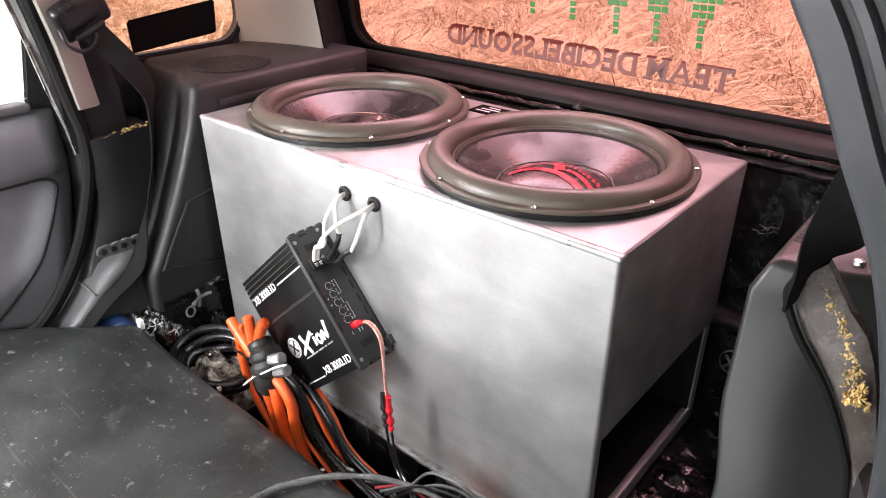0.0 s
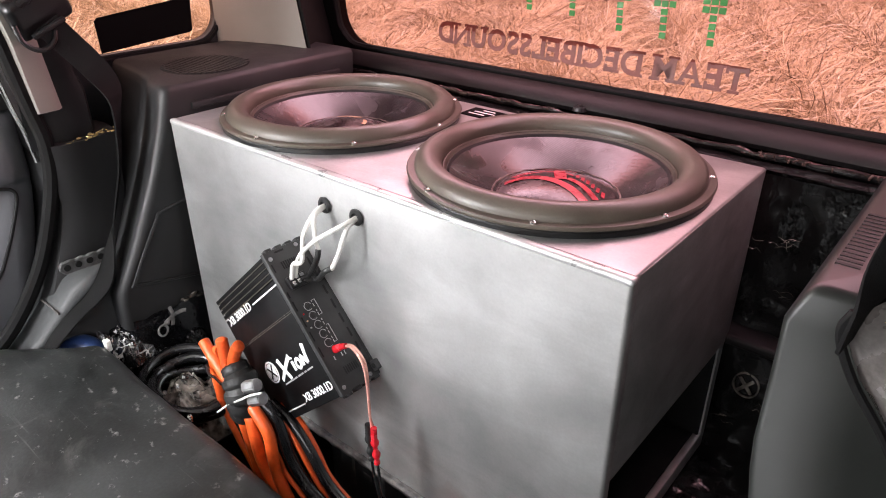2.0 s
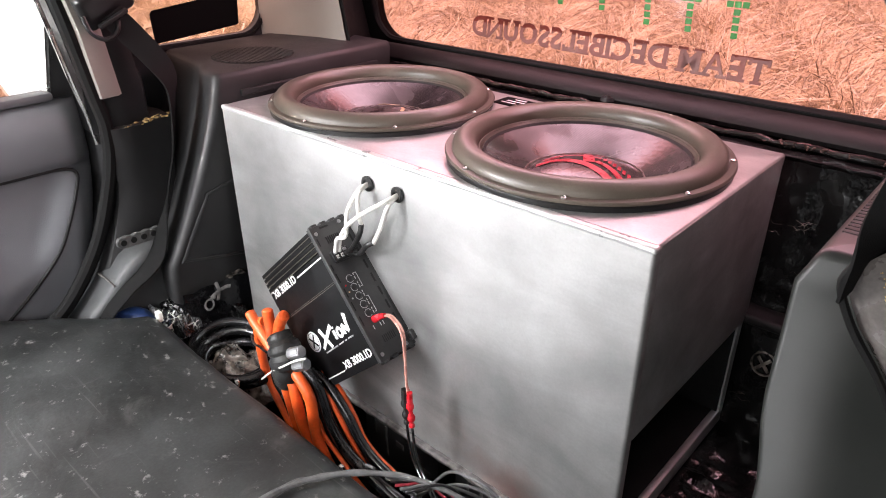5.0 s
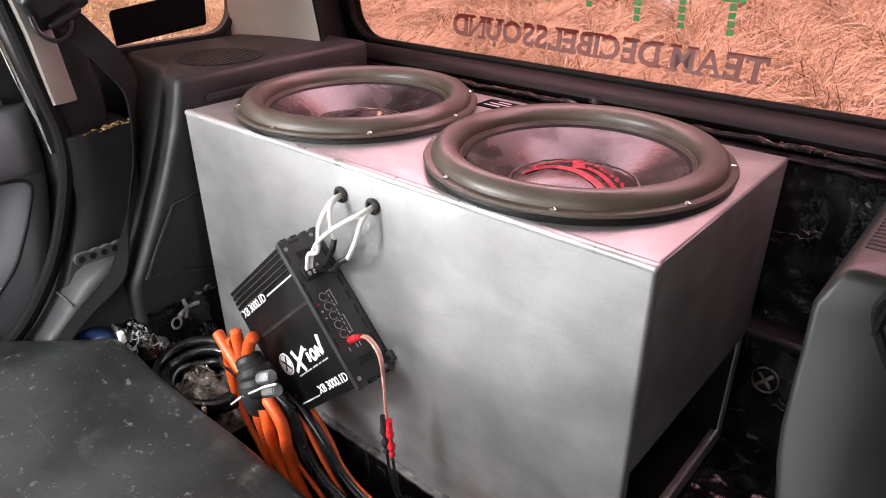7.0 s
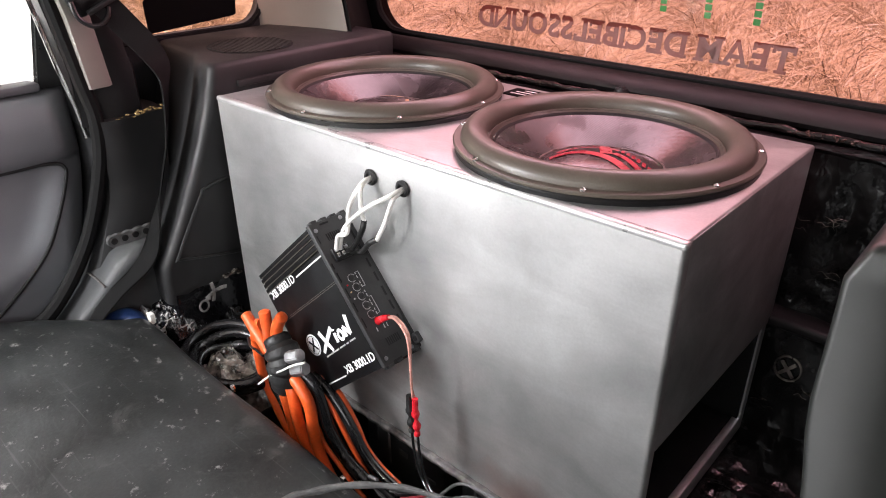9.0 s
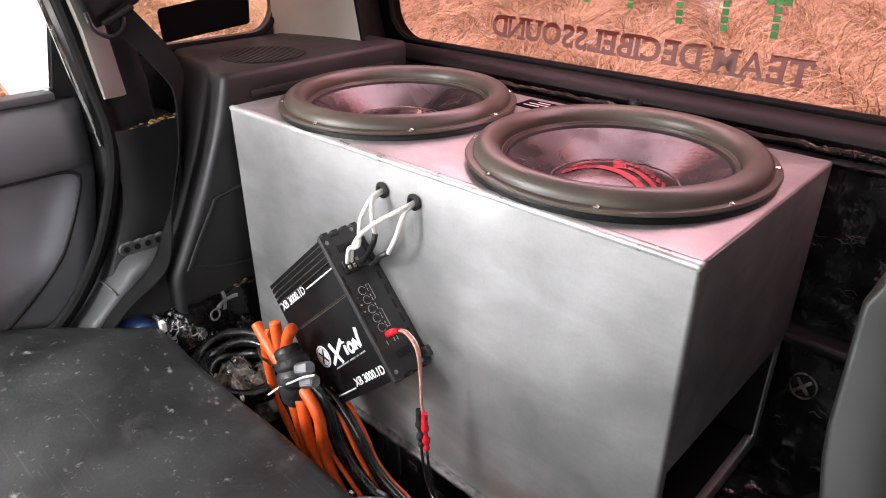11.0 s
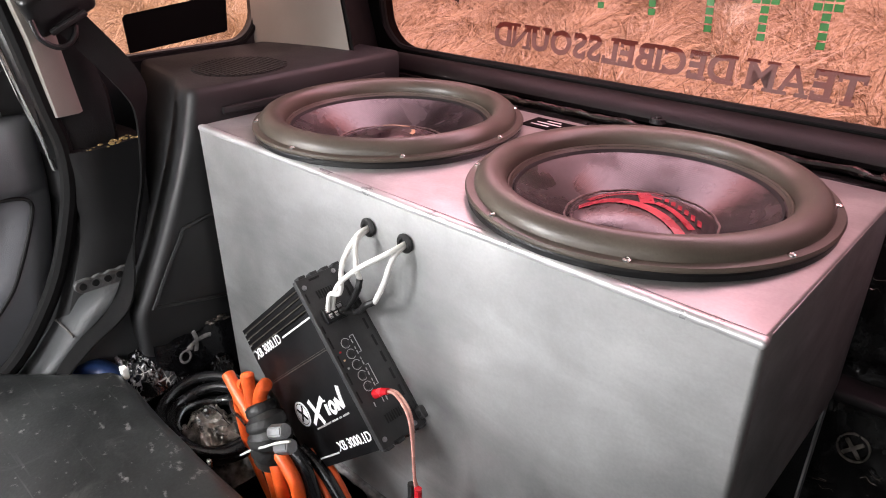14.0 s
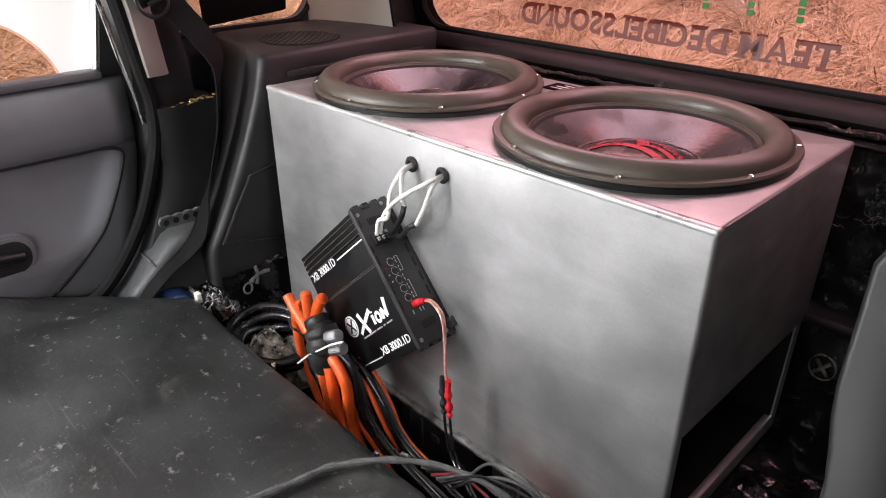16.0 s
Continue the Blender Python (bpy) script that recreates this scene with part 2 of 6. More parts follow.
M_glue = mat("pale_glue", (0.16, 0.12, 0.11), 0.5, 0, 0.6, 90, 300, 0.4)
# darkened for an unseen pane, to cut the light it lets in
M_tint_dark = glass("light_cutting_glass", (0.25, 0.20, 0.19))
M_wrap = mat("crinkled_black_wrap", (0.005, 0.005, 0.006), 0.12, 0, 0.4, 20, 30, 0.4, depth=0.012, spec=0.6)
# crinkled film: its glints are painted as pale veins along cell edges
M_crease = mat("black_film_glints", (0.008, 0.008, 0.009), 0.10, 0, 0.4, 30, 60, 0.5, depth=0.008, spec=0.8)
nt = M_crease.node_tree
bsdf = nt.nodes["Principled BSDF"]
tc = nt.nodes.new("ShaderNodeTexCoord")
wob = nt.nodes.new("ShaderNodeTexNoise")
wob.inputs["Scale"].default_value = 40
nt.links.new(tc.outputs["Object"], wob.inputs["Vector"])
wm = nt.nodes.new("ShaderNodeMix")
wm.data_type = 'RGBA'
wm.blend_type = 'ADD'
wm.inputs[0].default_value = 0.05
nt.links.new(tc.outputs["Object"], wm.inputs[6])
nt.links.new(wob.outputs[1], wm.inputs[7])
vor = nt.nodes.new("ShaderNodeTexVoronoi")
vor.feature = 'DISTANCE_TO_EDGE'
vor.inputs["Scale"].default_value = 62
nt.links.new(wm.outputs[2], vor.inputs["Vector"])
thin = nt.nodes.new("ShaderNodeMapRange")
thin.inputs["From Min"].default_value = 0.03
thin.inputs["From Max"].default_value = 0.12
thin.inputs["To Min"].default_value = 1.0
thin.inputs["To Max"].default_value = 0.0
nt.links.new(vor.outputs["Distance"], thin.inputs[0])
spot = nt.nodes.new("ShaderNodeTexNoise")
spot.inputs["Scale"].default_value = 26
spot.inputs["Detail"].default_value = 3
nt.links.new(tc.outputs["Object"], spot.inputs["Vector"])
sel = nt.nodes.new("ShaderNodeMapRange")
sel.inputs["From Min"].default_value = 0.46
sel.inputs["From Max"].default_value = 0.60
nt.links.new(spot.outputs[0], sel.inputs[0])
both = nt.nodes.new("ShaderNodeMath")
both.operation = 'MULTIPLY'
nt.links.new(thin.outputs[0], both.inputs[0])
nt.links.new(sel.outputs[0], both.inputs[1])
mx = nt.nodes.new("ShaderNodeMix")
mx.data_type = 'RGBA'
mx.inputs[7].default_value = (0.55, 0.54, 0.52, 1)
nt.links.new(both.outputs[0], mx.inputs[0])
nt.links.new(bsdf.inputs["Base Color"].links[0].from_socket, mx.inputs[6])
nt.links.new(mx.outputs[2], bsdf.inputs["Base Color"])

# silver paint: calmer grain, a gray hand smudge by the wire holes and a reddish patch low on the front
nt = M_silver.node_tree
bsdf = nt.nodes["Principled BSDF"]
mixn = bsdf.inputs["Base Color"].links[0].from_node
mixn.inputs[0].default_value = 0.2
tc = nt.nodes.new("ShaderNodeTexCoord")
rag = nt.nodes.new("ShaderNodeTexNoise")
rag.inputs["Scale"].default_value = 16
rag.inputs["Detail"].default_value = 5
nt.links.new(tc.outputs["Object"], rag.inputs["Vector"])
sock = mixn.outputs[2]
# second entry paints the amplifier's shadow, the last a pale sheen at top left
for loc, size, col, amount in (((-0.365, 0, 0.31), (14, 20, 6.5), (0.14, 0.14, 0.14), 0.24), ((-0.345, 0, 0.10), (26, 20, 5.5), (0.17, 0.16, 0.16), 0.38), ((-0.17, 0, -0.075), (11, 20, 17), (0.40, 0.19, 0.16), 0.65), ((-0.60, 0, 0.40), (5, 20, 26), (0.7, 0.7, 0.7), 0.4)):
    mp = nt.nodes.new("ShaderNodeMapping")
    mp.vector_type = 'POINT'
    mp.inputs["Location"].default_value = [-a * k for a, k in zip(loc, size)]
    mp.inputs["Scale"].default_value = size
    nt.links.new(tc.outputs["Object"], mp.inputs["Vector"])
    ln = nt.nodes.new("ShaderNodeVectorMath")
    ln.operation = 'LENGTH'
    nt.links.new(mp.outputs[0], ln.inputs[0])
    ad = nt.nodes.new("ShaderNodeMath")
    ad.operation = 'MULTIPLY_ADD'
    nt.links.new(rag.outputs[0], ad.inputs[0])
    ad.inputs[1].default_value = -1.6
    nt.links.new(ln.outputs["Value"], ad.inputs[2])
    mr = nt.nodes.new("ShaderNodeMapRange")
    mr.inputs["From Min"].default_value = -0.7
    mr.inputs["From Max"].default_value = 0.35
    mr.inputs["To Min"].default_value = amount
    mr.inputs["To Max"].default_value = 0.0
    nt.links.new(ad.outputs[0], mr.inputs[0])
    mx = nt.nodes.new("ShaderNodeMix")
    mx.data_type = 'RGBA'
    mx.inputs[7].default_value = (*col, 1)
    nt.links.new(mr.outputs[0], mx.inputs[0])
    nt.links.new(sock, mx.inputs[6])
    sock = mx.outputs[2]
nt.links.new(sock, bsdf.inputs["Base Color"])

mp = nt.nodes.new("ShaderNodeMapping")
mp.inputs["Rotation"].default_value = (0, radians(28), 0)
mp.inputs["Scale"].default_value = (2.6, 5, 8.5)
nt.links.new(tc.outputs["Object"], mp.inputs["Vector"])
band = nt.nodes.new("ShaderNodeTexNoise")
band.inputs["Scale"].default_value = 1.0
band.inputs["Detail"].default_value = 6
band.inputs["Roughness"].default_value = 0.62
band.inputs["Distortion"].default_value = 0.7
nt.links.new(mp.outputs[0], band.inputs["Vector"])
br = nt.nodes.new("ShaderNodeMapRange")
br.inputs["From Min"].default_value = 0.32
br.inputs["From Max"].default_value = 0.68
br.inputs["To Min"].default_value = 0.78
br.inputs["To Max"].default_value = 1.18
nt.links.new(band.outputs[0], br.inputs[0])
wipe = nt.nodes.new("ShaderNodeHueSaturation")
nt.links.new(br.outputs[0], wipe.inputs["Value"])
nt.links.new(sock, wipe.inputs["Color"])
nt.links.new(wipe.outputs[0], bsdf.inputs["Base Color"])
gr = nt.nodes.new("ShaderNodeMapRange")
gr.inputs["From Min"].default_value = 0.3
gr.inputs["From Max"].default_value = 0.7
gr.inputs["To Min"].default_value = 0.50
gr.inputs["To Max"].default_value = 0.32
nt.links.new(band.outputs[0], gr.inputs[0])
nt.links.new(gr.outputs[0], bsdf.inputs["Roughness"])

# dusty vinyl: pale specks on dark
nt = M_vinyl.node_tree
bsdf = nt.nodes["Principled BSDF"]
old = bsdf.inputs["Base Color"].links[0].from_socket
tc = nt.nodes.new("ShaderNodeTexCoord")
sp = nt.nodes.new("ShaderNodeTexNoise")
sp.inputs["Scale"].default_value = 55
sp.inputs["Detail"].default_value = 4
sp.inputs["Roughness"].default_value = 0.65
nt.links.new(tc.outputs["Object"], sp.inputs["Vector"])
rp = nt.nodes.new("ShaderNodeMapRange")
rp.inputs["From Min"].default_value = 0.615
rp.inputs["From Max"].default_value = 0.74
nt.links.new(sp.outputs[0], rp.inputs[0])
mxv = nt.nodes.new("ShaderNodeMix")
mxv.data_type = 'RGBA'
mxv.inputs[7].default_value = (0.21, 0.21, 0.20, 1)
nt.links.new(rp.outputs[0], mxv.inputs[0])
nt.links.new(old, mxv.inputs[6])
nt.links.new(mxv.outputs[2], bsdf.inputs["Base Color"])

# long shallow scratches across the vinyl
old = bsdf.inputs["Base Color"].links[0].from_socket
for turn, seed in ((25, 3.0), (-40, 9.0)):
    mp = nt.nodes.new("ShaderNodeMapping")
    mp.inputs["Rotation"].default_value = (0, 0, radians(turn))
    mp.inputs["Location"].default_value = (seed, seed, 0)
    mp.inputs["Scale"].default_value = (5, 160, 5)
    nt.links.new(tc.outputs["Object"], mp.inputs["Vector"])
    sc = nt.nodes.new("ShaderNodeTexNoise")
    sc.inputs["Scale"].default_value = 1.0
    sc.inputs["Detail"].default_value = 1.5
    nt.links.new(mp.outputs[0], sc.inputs["Vector"])
    rg = nt.nodes.new("ShaderNodeMapRange")
    rg.inputs["From Min"].default_value = 0.69
    rg.inputs["From Max"].default_value = 0.78
    rg.inputs["To Max"].default_value = 0.3
    nt.links.new(sc.outputs[0], rg.inputs[0])
    mx = nt.nodes.new("ShaderNodeMix")
    mx.data_type = 'RGBA'
    mx.inputs[7].default_value = (0.11, 0.11, 0.105, 1)
    nt.links.new(rg.outputs[0], mx.inputs[0])
    nt.links.new(old, mx.inputs[6])
    old = mx.outputs[2]
nt.links.new(old, bsdf.inputs["Base Color"])

# soft dusty smears, worn into the vinyl
dn = nt.nodes.new("ShaderNodeTexNoise")
dn.inputs["Scale"].default_value = 9
dn.inputs["Detail"].default_value = 7
dn.inputs["Roughness"].default_value = 0.7
dn.inputs["Distortion"].default_value = 0.8
nt.links.new(tc.outputs["Object"], dn.inputs["Vector"])
dr = nt.nodes.new("ShaderNodeMapRange")
dr.inputs["From Min"].default_value = 0.56
dr.inputs["From Max"].default_value = 0.80
dr.inputs["To Max"].default_value = 0.58
nt.links.new(dn.outputs[0], dr.inputs[0])
dm = nt.nodes.new("ShaderNodeMix")
dm.data_type = 'RGBA'
dm.inputs[7].default_value = (0.12, 0.12, 0.112, 1)
nt.links.new(dr.outputs[0], dm.inputs[0])
nt.links.new(bsdf.inputs["Base Color"].links[0].from_socket, dm.inputs[6])
nt.links.new(dm.outputs[2], bsdf.inputs["Base Color"])

# woven cone: fine cross weave and matt smudges
nt = M_cone.node_tree
bsdf = nt.nodes["Principled BSDF"]
tc = nt.nodes.new("ShaderNodeTexCoord")
waves = []
for axis in ('X', 'Y'):
    w = nt.nodes.new("ShaderNodeTexWave")
    w.wave_type, w.bands_direction = 'BANDS', axis
    w.inputs["Scale"].default_value = 110
    nt.links.new(tc.outputs["Object"], w.inputs["Vector"])
    waves.append(w)
mw = nt.nodes.new("ShaderNodeMath")
mw.operation = 'MULTIPLY'
nt.links.new(waves[0].outputs[1], mw.inputs[0])
nt.links.new(waves[1].outputs[1], mw.inputs[1])
bp = nt.nodes.new("ShaderNodeBump")
bp.inputs["Strength"].default_value = 0.14
bp.inputs["Distance"].default_value = 0.0006
nt.links.new(mw.outputs[0], bp.inputs["Height"])
nt.links.new(bp.outputs[0], bsdf.inputs["Normal"])
sm = nt.nodes.new("ShaderNodeTexNoise")
sm.inputs["Scale"].default_value = 13
sm.inputs["Detail"].default_value = 6
sm.inputs["Distortion"].default_value = 1.2
nt.links.new(tc.outputs["Object"], sm.inputs["Vector"])
sr = nt.nodes.new("ShaderNodeMapRange")
sr.inputs["From Min"].default_value = 0.47
sr.inputs["From Max"].default_value = 0.66
sr.inputs["To Min"].default_value = 0.13
sr.inputs["To Max"].default_value = 0.42
nt.links.new(sm.outputs[0], sr.inputs[0])
nt.links.new(sr.outputs[0], bsdf.inputs["Roughness"])

# ---- setting: ground and far field ----
GZ = -0.75
bm = bmesh.new()
bmesh.ops.create_grid(bm, x_segments=60, y_segments=60, size=300)
for v in bm.verts:
    v.co.z = GZ
tagged(obj("ground", bm, M_soil), "dry straw-covered field", "ground", kind="structure")


def grass(name, count, x0, x1, y0, y1, hmin, hmax, width, seed, crowd):
    """Many bent straw blades, joined; crowd packs them towards the car."""
    rng = np.random.default_rng(seed)
    x = rng.uniform(x0, x1, count)
    y = y0 + (y1 - y0) * rng.uniform(0, 1, count) ** crowd
    clump = 0.85 + 0.15 * np.sin(x * 2.1 + 1.3 * np.sin(y * 1.7)) * np.sin(y * 2.6 + x * 0.8) + 0.1 * np.sin(x * 7.3 + y * 3.1)
    h = rng.uniform(hmin, hmax, count) * clump
    a = rng.uniform(0, 2 * np.pi, count)
    lean = rng.uniform(0.3, 1.5, count) * h
    w = width * rng.uniform(0.5, 1.3, count)
    turn = rng.uniform(-0.7, 0.7, count)
    rise = rng.uniform(-0.4, 0.6, count)
    p0 = np.stack([x, y, GZ + rng.uniform(0, 0.10, count)], 1)

    def go(p, ang, out, up):
        return p + np.stack([np.cos(ang) * out, np.sin(ang) * out, up], 1)
    p1 = go(p0, a, lean * 0.3, h * 0.6)
    p2 = go(p1, a + turn * 0.6, lean * 0.5, h * (0.2 + 0.3 * rise))
    p3 = go(p2, a + turn * 1.4, lean * 0.5, h * (rise - 0.2) * 0.7)
    side = np.stack([np.cos(a + turn + 1.57) * w, np.sin(a + turn + 1.57) * w, w * 0.6], 1)
    verts = np.stack([p0 - side, p0 + side, p1 - side, p1 + side, p2 - side * 0.8, p2 + side * 0.8, p3], 1).reshape(-1, 3)
    k = np.arange(count) * 7
    loops = np.concatenate([np.stack([k + i, k + j, k + m], 1) for i, j, m in ((0, 1, 3), (0, 3, 2), (2, 3, 5), (2, 5, 4), (4, 5, 6))])
    me = bpy.data.meshes.new(name)
    me.from_pydata(verts.tolist(), [], loops.tolist())
    me.materials.append(M_blade)
    return tagged(new(name, me), "tall dry straw-coloured grass, matted", "grass", kind="stuff")


M_blade = bpy.data.materials.new("straw_blades")
M_blade.use_nodes = True
nt = M_blade.node_tree
geo = nt.nodes.new("ShaderNodeNewGeometry")
rmp = nt.nodes.new("ShaderNodeValToRGB")
for pos, col in ((0.0, (0.12, 0.07, 0.045)), (0.4, (0.34, 0.235, 0.15)), (0.75, (0.66, 0.52, 0.37)), (1.0, (0.92, 0.83, 0.68))):
    e = rmp.color_ramp.elements[0] if pos == 0 else rmp.color_ramp.elements[1] if pos == 1 else rmp.color_ramp.elements.new(pos)
    e.color = (*col, 1)
nt.links.new(geo.outputs["Random Per Island"], rmp.inputs[0])
nt.links.new(rmp.outputs[0], nt.nodes["Principled BSDF"].inputs["Base Color"])
nt.nodes["Principled BSDF"].inputs["Roughness"].default_value = 0.8
grass("grass", 290000, -9.2, 0.4, 3.2, 14.0, 0.16, 0.50, 0.0034, 3, 1.6)
grass("grass", 90000, -14.0, -5.2, 0.2, 6.6, 0.16, 0.50, 0.0038, 4, 1.0)


# chain-link fence behind the car
def fence(p0, p1, height, label):
    d = Vector(p1) - Vector(p0)
    length = d.length
    d.normalize()
    ob = empty("wire_fence", p0, label, "fence")
    bm = bmesh.new()
    pitch, r = 0.085, 0.0048
    n = int((length + height) / pitch)
    for sgn in (1, -1):
        for i in range(n):
            a = i * pitch - (height if sgn > 0 else 0)
            s0, h0, s1, h1 = a, 0.0, a + height, height
            if sgn < 0:
                h0, h1 = height, 0.0
            if s0 < 0:
                h0 += -s0 * (1 if sgn > 0 else -1)
                s0 = 0
            if s1 > length:
                h1 -= (s1 - length) * (1 if sgn > 0 else -1)
                s1 = length
            if s1 - s0 < 0.03:
                continue
            q0, q1 = Vector(p0) + d * s0 + Vector((0, 0, h0)), Vector(p0) + d * s1 + Vector((0, 0, h1))
            nrm = Vector((-d.y, d.x, 0)) * r
            up = Vector((0, 0, r))
            a3, b3 = [v3(bm, *(q + o)) for q in (q0,) for o in (nrm, up, -nrm)], [v3(bm, *(q + o)) for q in (q1,) for o in (nrm, up, -nrm)]
            for j in range(3):
                bm.faces.new((a3[j], a3[(j + 1) % 3], b3[(j + 1) % 3], b3[j]))
    tagged(part("wire_mesh", bm, M_fence, ob, smooth=False), kind="stuff")
    for i in range(int(length / 2.4) + 1):
        q = Vector(p0) + d * (i * 2.4)
        part("post", lathe(bmesh.new(), [(0.03, -0.05), (0.028, height + 0.1), (0.001, height + 0.12)], 10, q.x, q.y, q.z), M_fence, ob)
    return ob


fence((-11.5, 1.6, GZ), (-3.2, 8.3, GZ), 1.6, "rusty chain-link fence standing in dry grass")


# ---- car shell ----
XC = -0.372
tagged(obj("floor", boxm(-1.2, 0.46, -1.9, 0.6, -0.36, -0.33), M_sheet), "bare dark metal floor pan under the seats", "floor", kind="structure")
tagged(obj("ceiling", boxm(-1.2, 0.46, -1.9, 0.52, 0.98, 1.02), M_liner), "pale fabric headliner of the car", "ceiling", kind="structure")


def ring_wall(name, inner, lo, hi, axis, a, b, material, label, category):
    """A flat wall from a to b along an axis with one opening; inner is the opening's outline, lo and hi the wall's corners."""
    cx, cy = sum(p[0] for p in inner) / len(inner), sum(p[1] for p in inner) / len(inner)
    outer = []
    for p in inner:
        dx, dy = p[0] - cx, p[1] - cy
        s = min(((hi[0] if dx > 0 else lo[0]) - cx) / dx if abs(dx) > 1e-6 else 9, ((hi[1] if dy > 0 else lo[1]) - cy) / dy if abs(dy) > 1e-6 else 9)
        outer.append((cx + dx * s, cy + dy * s))

    def place(p, h):
        return {"x": (h, p[0], p[1]), "y": (p[0], h, p[1])}[axis]
    bm = bmesh.new()
    loft(bm, [[place(p, a) for p in outer], [place(p, a) for p in inner], [place(p, b) for p in inner], [place(p, b) for p in outer], [place(p, a) for p in outer]], True, False)
    bmesh.ops.remove_doubles(bm, verts=bm.verts, dist=1e-5)
    bmesh.ops.recalc_face_normals(bm, faces=bm.faces)
    return tagged(obj(name, bm, material), label, category, kind="structure")


def rounded(x0, x1, y0, y1, r, n=8):
    """Outline of a rounded rectangle, with points along its sides."""
    out = []
    for cx, cy, a0 in ((x1 - r, y1 - r, 0), (x0 + r, y1 - r, 90), (x0 + r, y0 + r, 180), (x1 - r, y0 + r, 270)):
        out += [(cx + r * math.cos(radians(a0 + 90 * k / n)), cy + r * math.sin(radians(a0 + 90 * k / n))) for k in range(n + 1)]
    full = []
    for p, q in zip(out, out[1:] + out[:1]):
        m = max(1, int(math.dist(p, q) / 0.06))
        full += [(p[0] + (q[0] - p[0]) * k / m, p[1] + (q[1] - p[1]) * k / m) for k in range(m)]
    return full


# flanks: quarter windows above the shelves, door openings ahead of them
QW = rounded(-0.09, 0.318, 0.478, 0.93, 0.06)
ring_wall("wall_left", QW, (-0.12, 0.44), (0.62, 0.99), "x", -1.205, -1.185, M_sheet, "dark body side round the quarter window", "wall")
ring_wall("wall_right", QW, (-0.12, 0.44), (0.62, 0.99), "x", 0.44, 0.46, M_sheet, "dark body side round the quarter window", "wall")
tagged(obj("wall_left_lower", boxm(-1.205, -1.185, -0.12, 0.62, -0.35, 0.44), M_sheet), "dark body side behind the trim", "wall", kind="structure")
tagged(obj("wall_right_lower", boxm(0.44, 0.46, -0.12, 0.62, -0.35, 0.44), M_sheet), "dark body side behind the trim", "wall", kind="structure")
w = tagged(obj("window_2", prism(bmesh.new(), rounded(-0.095, 0.322, 0.474, 0.934, 0.06), "x", -1.197, -1.193), M_tint_side, False), "unseen quarter window, darkened to cut side light with a black sticker", "window", kind="structure")
part("sticker", prism(bmesh.new(), [(0.051, 0.481), (0.25, 0.497), (0.257, 0.50), (0.263, 0.565), (0.258, 0.57), (0.056, 0.549), (0.05, 0.543)], "x", -1.192, -1.190), M_sticker, w, "plain black rectangular sticker")
bm = bmesh.new()
o = rounded(-0.098, 0.325, 0.47, 0.938, 0.062)
tube(bm, [(-1.186, p[0], p[1]) for p in o[::2] + o[:1]], 0.006, 6, 2)
part("seal", bm, M_seal, w)
# unseen pane; its dark tint is added to hold light off the box
tagged(obj("window_3", prism(bmesh.new(), rounded(-0.095, 0.322, 0.474, 0.934, 0.06), "x", 0.448, 0.452), M_tint_dark, False), "unseen quarter window, darkened to cut side light", "window", kind="structure")

# unseen front end with its windscreen and unseen near flank, added to shape daylight, and the far flank of the front
# door
ring_wall("wall_front", rounded(-1.08, 0.34, 0.42, 0.94, 0.08), (-1.2, -0.35), (0.46, 1.0), "y", -1.92, -1.90, M_trim, "unseen dark front end of the cabin with the windscreen opening", "wall")
ring_wall("wall_right_door", rounded(-1.75, -0.85, 0.42, 0.93, 0.08), (-1.92, -0.35), (-0.13, 1.0), "x", 0.44, 0.46, M_trim, "unseen near body side, its opening kept small to limit daylight", "wall")
ring_wall("wall_left_door", rounded(-1.70, -0.134, 0.40, 0.93, 0.05), (-1.92, -0.35), (-0.13, 1.0), "x", -1.205, -1.185, M_sheet, "dark body side round the rear door window", "wall")

# cargo floor: strips beside and behind the open well
for n, (x0, x1, y0, y1) in {"floor_1": (-1.18, -0.80, -0.17, 0.45), "floor_2": (-0.08, 0.43, -0.02, 0.45), "floor_3": (-0.80, -0.08, 0.30, 0.45)}.items():
    bm = bmesh.new()
    nx, ny = int((x1 - x0) / 0.012), int((y1 - y0) / 0.012)
    top = [[(x0 + (x1 - x0) * a / nx, y0 + (y1 - y0) * b / ny) for a in range(nx + 1)] for b in range(ny + 1)]
    rows = [[(x, y, -0.1 + 0.020 * noise.turbulence(Vector((x * 26, y * 26, 0)), 4, True)) for x, y in r] for r in top]
    loft(bm, rows, False, False)
    add_box(bm, x0, x1, y0, y1, -0.13, -0.104)
    tagged(obj(n, bm, M_butyl, True, 60), "cargo floor lined with wrinkled black film", "floor", kind="structure")

# rear wall: film-covered lower part with lumps
bm = bmesh.new()
nx, nz = 110, 36
rows = [[(-1.12 + 1.5 * a / nx, 0.445 - 0.012 * noise.turbulence(Vector((a * 0.22, b * 0.2, 3)), 3, True), -0.12 + 0.52 * b / nz) for a in range(nx + 1)] for b in range(nz + 1)]
loft(bm, rows, False, False)
add_box(bm, -1.18, 0.43, 0.452, 0.60, -0.34, 0.402)
tagged(obj("wall_rear", bm, M_butyl, True, 60), "rear wall covered in glossy wrinkled black film", "wall", kind="structure")


